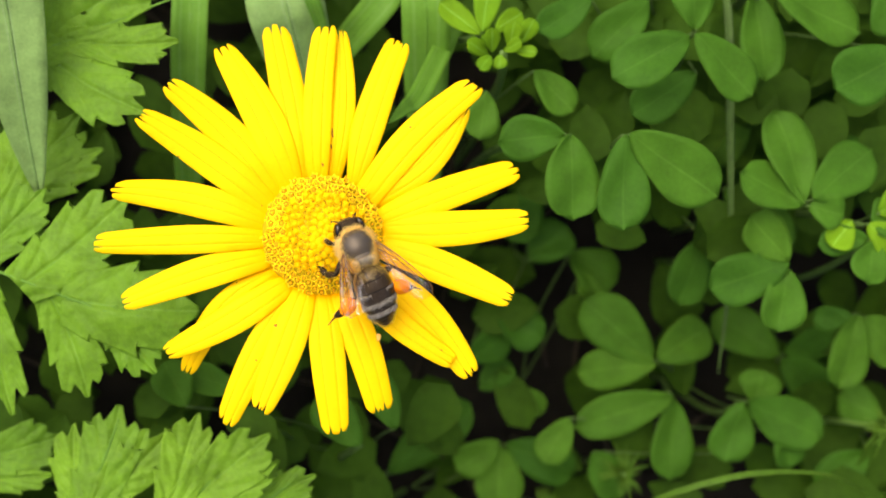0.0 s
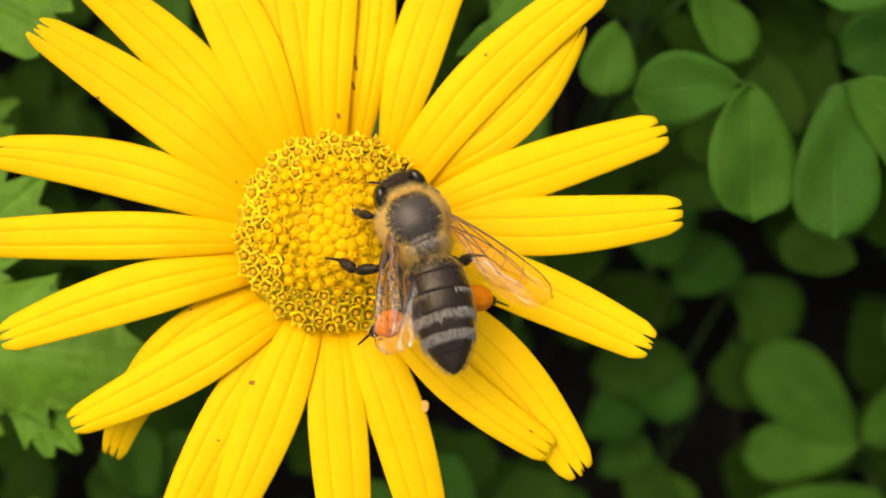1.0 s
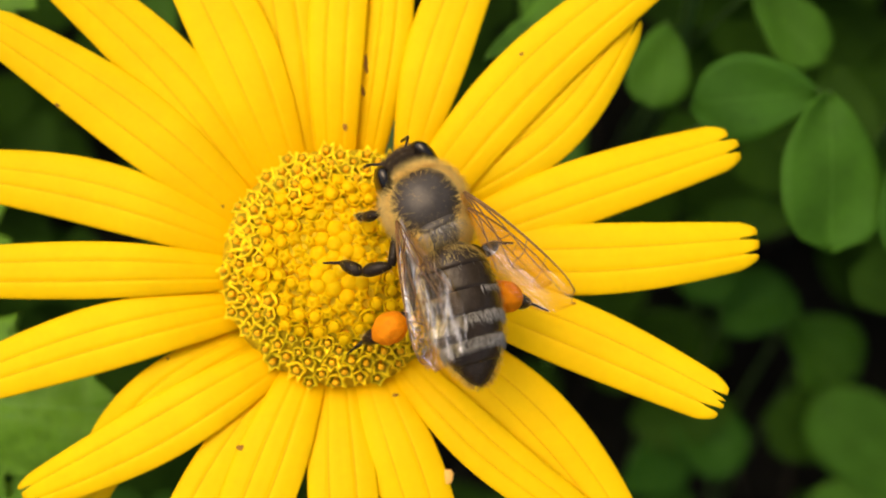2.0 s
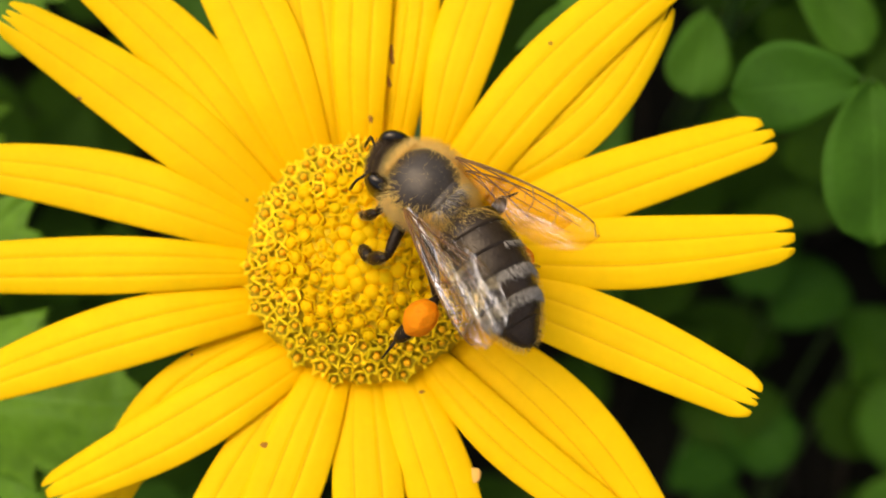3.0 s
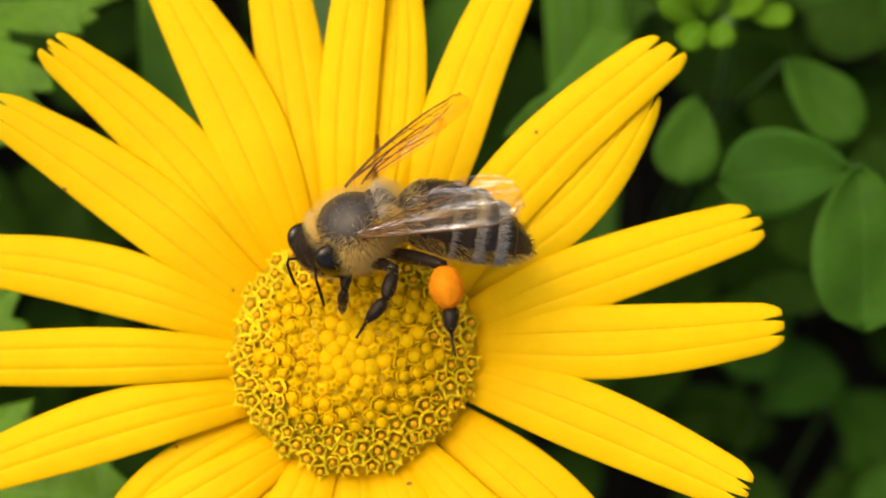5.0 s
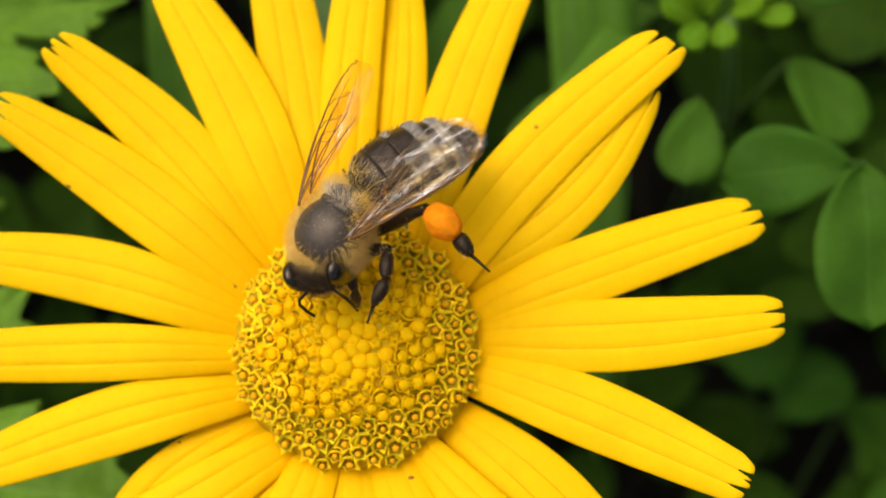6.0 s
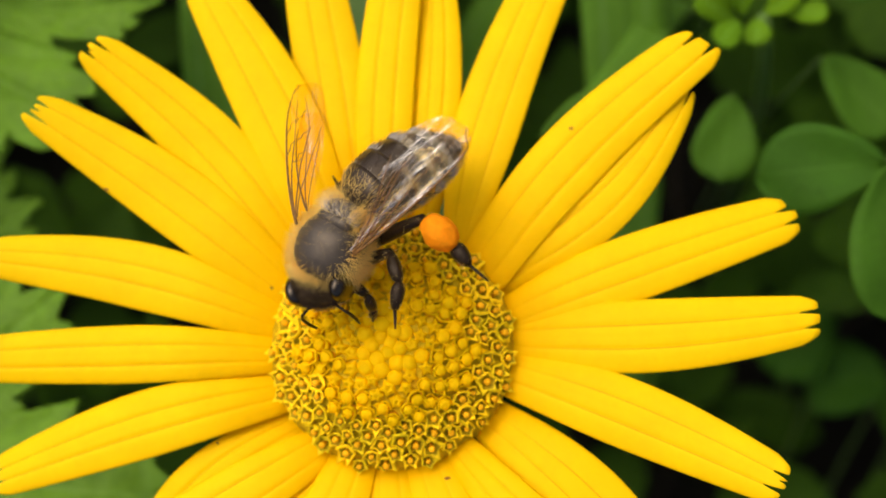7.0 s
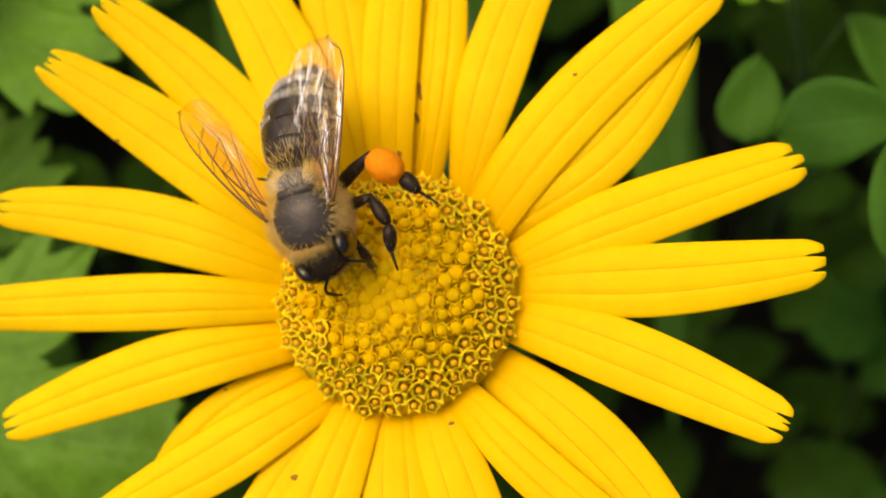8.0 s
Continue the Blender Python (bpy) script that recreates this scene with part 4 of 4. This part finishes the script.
def young_shoot():
    """A tight tuft of small fresh bright leaves; rows of base x, y, tip x, y and width."""
    x, y = 23.0, 22.4
    shoot = thing("young_shoot", x, y, 0, "bright fresh green shoot tip with small leaves", "plant")
    part("stalk", tube(curve_points(((3, -2, -2), (0, 0, 66)), 8, (2, 2, 0)), 0.5, 7), STEM, shoot)
    rng = random.Random(5)
    for k, (bx, by, tx, ty, w) in enumerate([(23.6, 22.9, 24.1, 25.6, 2.1), (25.1, 23.3, 26.4, 25.8, 2.1), (21.5, 22.3, 21.3, 24.8, 1.9), (21.2, 22.1, 18.4, 23.6, 1.9), (21.2, 21.9, 19.7, 20.0, 1.8), (22.3, 22.0, 22.3, 20.2, 1.8), (24.4, 22.5, 26.8, 22.1, 1.6), (22.9, 22.4, 24.9, 23.3, 1.5), (21.9, 23.1, 20.2, 24.2, 1.5)]):
        b, t = Vector((bx - x, by - y, 67 + rng.uniform(-0.5, 1))), Vector((tx - x, ty - y, 68.5 + rng.uniform(-1, 1.5)))
        thicken(part("leaflet", sheet(10, 6, leaflet_fn(b, t, w, 300 + k)), YOUNG, shoot), 0.15)


young_shoot()
LIGHT_LEAF = "fresh light green trefoil leaf high in the undergrowth"
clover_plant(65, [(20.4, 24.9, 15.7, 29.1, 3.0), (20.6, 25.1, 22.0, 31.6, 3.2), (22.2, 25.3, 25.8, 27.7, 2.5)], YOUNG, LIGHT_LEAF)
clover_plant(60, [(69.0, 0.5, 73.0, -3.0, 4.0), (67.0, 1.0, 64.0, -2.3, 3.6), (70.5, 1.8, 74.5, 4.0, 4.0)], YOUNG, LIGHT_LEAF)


def lobed_leaf(foot, z, fold, rib, lobes, label, seed):
    """A leaf cut into toothed lobes along a midrib, on a stalk from the soil; rows of each lobe's base x, y, tip x, y and width. fold: the slope of its halves."""
    rng = random.Random(seed)
    leaf = thing("lobed_leaf", foot[0], foot[1], 0, label, "leaf", "coarsely toothed leaves")
    rib = [Vector((x - foot[0], y - foot[1], 0)) for x, y in rib]

    def off_rib(p):
        best = 1e9
        for a, b in zip(rib, rib[1:]):
            q = max(0.0, min(1.0, (p - a).dot(b - a) / (b - a).length_squared))
            best = min(best, (p - a.lerp(b, q)).length)
        return best

    def height(p):
        d = off_rib(p)
        return z + fold * d * (1 - 0.02 * d) + 0.5 * noise.noise(p * 0.22 + Vector((seed, 0, 0))) + 0.16 * noise.noise(p * 0.9)

    def raised(p, up=0.0):
        return Vector((p.x, p.y, height(Vector((p.x, p.y, 0))) + up))

    part("stalk", tube(curve_points(((0, 0, -2), raised(rib[0], -0.2)), 8, (0, 0, 4)), [1.0, 0.95, 0.9, 0.85, 0.8, 0.75, 0.7, 0.6, 0.5], 8), STEM, leaf)
    ribs = [rib[0].lerp(rib[1], k / 12) for k in range(13)] + [b.lerp(c, k / 8) for b, c in zip(rib[1:], rib[2:]) for k in range(1, 9)]
    part("midrib", tube([raised(p, -0.1) for p in ribs], [0.22 - 0.008 * k for k in range(len(ribs))], 6), LEAF_VEIN, leaf)
    for n, (bx, by, tx, ty, width) in enumerate(lobes):
        b, t = Vector((bx - foot[0], by - foot[1], 0)), Vector((tx - foot[0], ty - foot[1], 0))
        way, long = (t - b).normalized(), (t - b).length
        left = Vector((-way.y, way.x, 0))
        bend, phase = rng.uniform(-0.05, 0.05) * long, {1: rng.random(), -1: rng.random()}
        teeth = {1: rng.uniform(2.3, 3.2), -1: rng.uniform(2.3, 3.2)}
        points = [(rng.uniform(-0.5, -0.35), rng.uniform(0.08, 0.14)), (rng.uniform(0.3, 0.5), rng.uniform(0.08, 0.14))]

        def spot(u, v):
            side = 1 if v >= 0 else -1
            end = 1 - 0.16 * abs(v) ** 1.6
            for c, depth in points:
                end -= depth * max(0.0, 1 - abs(v - c) / 0.3)
            s = u * end
            saw = (s * teeth[side] + phase[side]) % 1.0
            w = 0.5 * width * (0.62 + 0.38 * math.sin(math.pi / 2 * min(1, s / 0.55))) * (1 - 0.3 * max(0, (s - 0.6) / 0.4) ** 2)
            w *= 1 + abs(v) ** 3 * min(1, 2.5 * s) * (0.28 * saw ** 1.5 - 0.14)
            lean = 0.07 * width * (saw - 0.4) * abs(v) ** 3 * min(1, 2 * s)
            p = b + way * (long * s + lean) + left * (v * w + bend * math.sin(math.pi * s))
            quilt = -0.2 * math.exp(-((v / 0.07) ** 2)) + 0.2 * abs(math.sin(math.pi * (s * 4 - 1.8 * abs(v)))) ** 0.7 * min(1, 4 * abs(v))
            return tuple(raised(p, quilt - 0.07 * n))

        thicken(part("lobe", sheet(60, 28, spot), HERB, leaf), 0.18)
        part("leaf_vein", tube([Vector(spot(0.03 + 0.85 * k / 12, 0)) - Vector((0, 0, 0.04)) for k in range(13)], [0.11 - 0.006 * k for k in range(13)], 6), LEAF_VEIN, leaf)
    return leaf


LOBED, SHADED = "broad light green leaf with deep coarse teeth", "shaded green leaf with coarse teeth"
lobed_leaf((-42.7, 15.8), 70, 0.22, [(-34.7, 22.1), (-14.4, 29.9)], [(-28.2, 24.6, -15.4, 24.0, 4.8), (-31.1, 23.4, -19.3, 15.6, 7.0), (-31.4, 23.2, -18.6, 32.1, 7.9), (-33.3, 22.5, -27.2, 34.0, 7.9)], LOBED, 1)
lobed_leaf((-49.1, -2.4), 64, -0.2, [(-41.3, 3.8), (-26.0, 11.5)], [(-38.0, 5.5, -25.2, 12.7, 6.3), (-36.7, 6.2, -27.9, 17.1, 6.9), (-40.0, 4.3, -33.1, 16.5, 7.2)], LOBED, 2)
lobed_leaf((-50.8, -5.3), 71, -0.24, [(-43.2, 1.0), (-25.1, -6.8), (-15.4, -8.6)], [(-29.6, -5.2, -14.2, -7.3, 10.0), (-34.3, -3.8, -22.1, 6.4, 8.0), (-39.5, -1.1, -31.4, 7.7, 5.9), (-24.8, -7.2, -19.4, -14.2, 5.2), (-31.1, -4.6, -27.2, -16.6, 5.9), (-38.9, -1.8, -35.9, -18.3, 5.4), (-43.3, 0.4, -41.2, -15.7, 5.4)], LOBED, 3)
lobed_leaf((-38.2, -40.5), 62, -0.15, [(-31.0, -35.0), (-24.5, -19.4)], [(-28.9, -31.1, -24.4, -17.8, 7.1), (-27.9, -29.2, -18.9, -21.5, 6.0), (-29.5, -30.8, -29.9, -19.7, 5.3)], LOBED, 4)
lobed_leaf((-23.8, -40.2), 62, 0.16, [(-21.5, -34.9), (-9.3, -22.4)], [(-18.4, -31.4, -6.7, -22.1, 7.1), (-19.0, -31.3, -15.1, -19.2, 6.0), (-17.0, -31.4, -6.1, -25.5, 4.2)], LOBED, 5)
lobed_leaf((-15, -38.7), 60, -0.12, [(-12.5, -33.6), (-2.7, -26.9)], [(-11.0, -32.0, -5.9, -25.4, 3.8), (-10.4, -32.0, -1.4, -27.4, 4.3)], LOBED, 6)
lobed_leaf((-52.6, -30), 52, 0.12, [(-45.1, -24.3), (-34.6, -21.2)], [(-44.4, -24.0, -32.9, -21.6, 6.0), (-44.4, -26.5, -33.8, -26.2, 3.8)], SHADED, 7)


def grass_blade(foot, points, width, mat, label, crease=0.25, taper=1.0):
    """A long blade along a path, creased along its midrib."""
    blade = thing("grass_blade", foot[0], foot[1], 0, label, "grass", "grass blades")
    pts = [Vector((x - foot[0], y - foot[1], z)) for x, y, z in points]

    def along(u):
        q = u * (len(pts) - 1)
        i = min(int(q), len(pts) - 2)
        p0, p1, p2, p3 = pts[max(i - 1, 0)], pts[i], pts[i + 1], pts[min(i + 2, len(pts) - 1)]
        f = q - i
        return 0.5 * ((2 * p1) + (p2 - p0) * f + (2 * p0 - 5 * p1 + 4 * p2 - p3) * f * f + (3 * p1 - p0 - 3 * p2 + p3) * f ** 3)

    def fn(u, v):
        way = along(min(1, u + 0.01)) - along(max(0, u - 0.01))
        left = Vector((-way.y, way.x, 0))
        left = left.normalized() if left.length > 1e-4 else Vector((1, 0, 0))
        w = width / 2 * (1 - taper * max(0, (u - 0.45) / 0.55) ** 1.6) * min(1, 0.5 + 2 * u)
        p = along(u) + left * (w * v)
        return (p.x, p.y, p.z + crease * abs(v) * w + 0.06 * math.sin(20 * u + 2 * v))

    thicken(part("blade", sheet(30, 6, fn), mat, blade), 0.15)
    pts = [Vector(fn(k / 24, 0)) - Vector((0, 0, 0.03)) for k in range(24)]
    part("midrib", tube(pts, [0.05 * width * (1 - 0.03 * k) for k in range(24)], 6), mat, blade)
    return blade


grass_blade((-40, 62), [(-40, 62, -2), (-38, 52, 50), (-35, 38, 78), (-33.5, 24, 77), (-32.8, 14, 72), (-32.2, 6.4, 67)], 9.0, GREYBLADE, "grey-green wrinkled blade bent to a hanging point", 0.18)
grass_blade((-13, 60), [(-13, 60, -2), (-14, 46, 40), (-14.6, 32, 57), (-15.6, 20, 52), (-16.5, 8, 40), (-17, -4, 22)], 4.4, GRASS, "thick upright green grass stem", 0.5, 0.5)
grass_blade((-2, 58), [(-2, 58, -2), (-3, 44, 40), (-3.2, 32, 60), (-1.4, 24, 57), (0.5, 16, 48), (2, 6, 36)], 9.5, GREYBLADE, "broad grey-green blade behind the flower", 0.2)
grass_blade((-1, 60), [(-1, 60, -2), (-0.6, 44, 46), (-0.4, 33, 63), (1.4, 27, 61), (2.6, 22, 55)], 1.9, GRASS, "pale thin grass stalk", 0.5, 0.6)
grass_blade((20, 56), [(20, 56, -2), (16, 44, 42), (10.5, 33, 55), (4, 26, 52), (-2, 19, 46), (-8, 12, 36)], 4.2, GRASS, "slanting green grass blade", 0.2)
grass_blade((14, 58), [(14, 58, -2), (14, 44, 48), (14.4, 32, 60), (14.6, 20, 53), (15, 8, 42), (15, -4, 26)], 6.2, GRASS, "wide smooth light green blade", 0.08)
grass_blade((54, 58), [(54, 58, -2), (54, 44, 44), (54.2, 32, 54), (54.3, 14, 52), (54.6, -4, 47), (54.6, -18, 38)], 0.95, STALK, "thin straight grass stalk", 0.5, 0.9)
grass_blade((38, -44), [(38, -44, -2), (40, -37, 38), (44, -33, 50), (54, -30.6, 53), (65, -31.4, 50), (74, -35, 40)], 0.75, MOSS, "arching thin grass blade", 0.3)
grass_blade((24, 36), [(24, 36, -2), (20, 31, 44), (12.8, 17.9, 66), (10.5, 15.3, 72), (8.2, 13, 76)], 2.6, GRASS, "small green blade tip behind the petals", 0.3)


def moss_tuft(x, y, z, seed):
    rng = random.Random(seed)
    tuft = thing("moss_sprig", x, y, 0, "bright green feathery sprig", "plant", "feathery sprigs")
    part("stalk", tube([(0, 0, -2), (1, 0, z * 0.5), (0, 0, z)], [0.5, 0.4, 0.3], 6), STEM, tuft)
    bm = bmesh.new()
    for k in range(34):
        a, up = rng.uniform(0, 6.28), rng.uniform(-7, 0)
        r = rng.uniform(2.2, 4.4)
        tube([(0, 0, z + up), (0.5 * r * math.cos(a), 0.5 * r * math.sin(a), z + up + 1.2), (r * math.cos(a), r * math.sin(a), z + up + rng.uniform(0, 1.5))], [0.22, 0.2, 0.03], 5, bm)
    part("needles", bm, MOSS, tuft)


moss_tuft(42.0, -31.5, 32, 1)
moss_tuft(75.0, -26.0, 50, 2)
moss_tuft(31.5, -37.0, 32, 3)


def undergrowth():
    """Low crowded leaves between the larger plants, coloured dark for the shade there."""
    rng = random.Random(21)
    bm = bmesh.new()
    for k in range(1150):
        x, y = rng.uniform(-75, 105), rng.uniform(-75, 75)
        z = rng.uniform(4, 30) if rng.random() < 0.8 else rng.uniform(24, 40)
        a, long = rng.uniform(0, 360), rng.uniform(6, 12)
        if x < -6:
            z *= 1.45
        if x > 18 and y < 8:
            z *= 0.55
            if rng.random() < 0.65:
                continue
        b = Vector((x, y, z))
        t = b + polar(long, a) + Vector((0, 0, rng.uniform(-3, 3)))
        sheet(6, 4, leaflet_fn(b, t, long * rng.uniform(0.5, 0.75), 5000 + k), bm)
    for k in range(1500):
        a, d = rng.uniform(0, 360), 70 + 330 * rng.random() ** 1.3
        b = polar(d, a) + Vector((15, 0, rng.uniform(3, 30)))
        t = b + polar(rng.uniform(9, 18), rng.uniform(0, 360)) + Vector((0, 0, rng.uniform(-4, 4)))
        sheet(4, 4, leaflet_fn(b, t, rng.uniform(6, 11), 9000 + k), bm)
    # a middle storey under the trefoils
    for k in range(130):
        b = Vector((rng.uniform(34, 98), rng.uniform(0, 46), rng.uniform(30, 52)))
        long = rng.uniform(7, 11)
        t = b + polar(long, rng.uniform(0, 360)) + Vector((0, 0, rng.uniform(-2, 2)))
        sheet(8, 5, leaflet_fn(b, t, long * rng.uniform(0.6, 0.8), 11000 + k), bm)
    # unseen taller leaves outside the view, added to block low sky light
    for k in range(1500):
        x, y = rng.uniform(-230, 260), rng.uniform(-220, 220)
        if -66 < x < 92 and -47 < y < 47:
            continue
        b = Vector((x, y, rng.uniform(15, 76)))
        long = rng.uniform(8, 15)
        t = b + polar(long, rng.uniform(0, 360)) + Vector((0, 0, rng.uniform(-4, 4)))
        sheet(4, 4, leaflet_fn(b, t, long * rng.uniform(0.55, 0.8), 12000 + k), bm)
    tagged(new("undergrowth", mesh_of("undergrowth", bm, UNDER)), "dense low green leaves over the soil, coloured dark for shade, ringed by added unseen taller leaves", "foliage", kind="stuff")


def litter():
    """Dead stalks and bits on the soil."""
    rng = random.Random(31)
    bm = bmesh.new()
    for k in range(90):
        x, y, z = rng.uniform(-60, 90), rng.uniform(-60, 60), rng.uniform(1, 5)
        a, long = rng.uniform(0, 360), rng.uniform(8, 26)
        d = polar(long, a)
        tube(curve_points(((x, y, z), (x + d.x, y + d.y, z + rng.uniform(-2, 4))), 5, (0, 0, rng.uniform(-2, 2))), rng.uniform(0.2, 0.45), 5, bm)
    tagged(new("plant_litter", mesh_of("plant_litter", bm, DRY)), "dry brown stalks lying under the leaves, darkened for shade", "litter", kind="stuff")


undergrowth()
litter()


# ---- movement ----
def turned(rx, ry, rz):
    return pose(0, 0, 0, 0, 0, rz) @ pose(0, 0, 0, 0, ry) @ pose(0, 0, 0, rx)


def motions():
    walk(bee, [(t, pose(x * MM, y * MM, z * MM) @ Matrix.Rotation(radians(head), 4, "Z") @ Matrix.Rotation(radians(pitch), 4, "Y") @ Matrix.Rotation(radians(roll), 4, "X"))
               for t, x, y, z, roll, pitch, head, *_ in BEE_ROWS])
    walk(limbs["head"], [(t, pose(1.22 * MM, 0, 0.15 * MM, 0, 24, turn)) for t, *_, turn, _, _ in BEE_ROWS])
    walk(limbs["abdomen"], [(t, pose(-2.25 * MM, 0, 0.1 * MM, 0, -droop, turn)) for t, *_, turn, droop in BEE_ROWS])
    for side, sign, rows in (("left", 1, WING_LEFT), ("right", -1, WING_RIGHT)):
        walk(limbs["fore_wing_" + side], [(t, pose(-0.35 * MM, 1.75 * sign * MM, 1.25 * MM) @ turned(-12 * sign, lift, -spread * sign)) for t, spread, lift in rows])
        walk(limbs["hind_wing_" + side], [(t, pose(-1.15 * MM, 1.65 * sign * MM, 1.1 * MM) @ turned(-9 * sign, lift - 1, -(spread + 3) * sign)) for t, spread, lift in rows])
        for which, rows in (("hind", HIND_LEFT if sign > 0 else HIND_RIGHT), ("mid", MID_LEFT if sign > 0 else MID_RIGHT), ("front", FRONT_LEFT if sign > 0 else FRONT_RIGHT)):
            x, y, z = HIPS[which]
            walk(limbs[which + "_" + side], [(t, pose(x * MM, y * sign * MM, z * MM) @ turned(lift * sign, 0, swing * sign)) for t, swing, lift in rows])


motions()
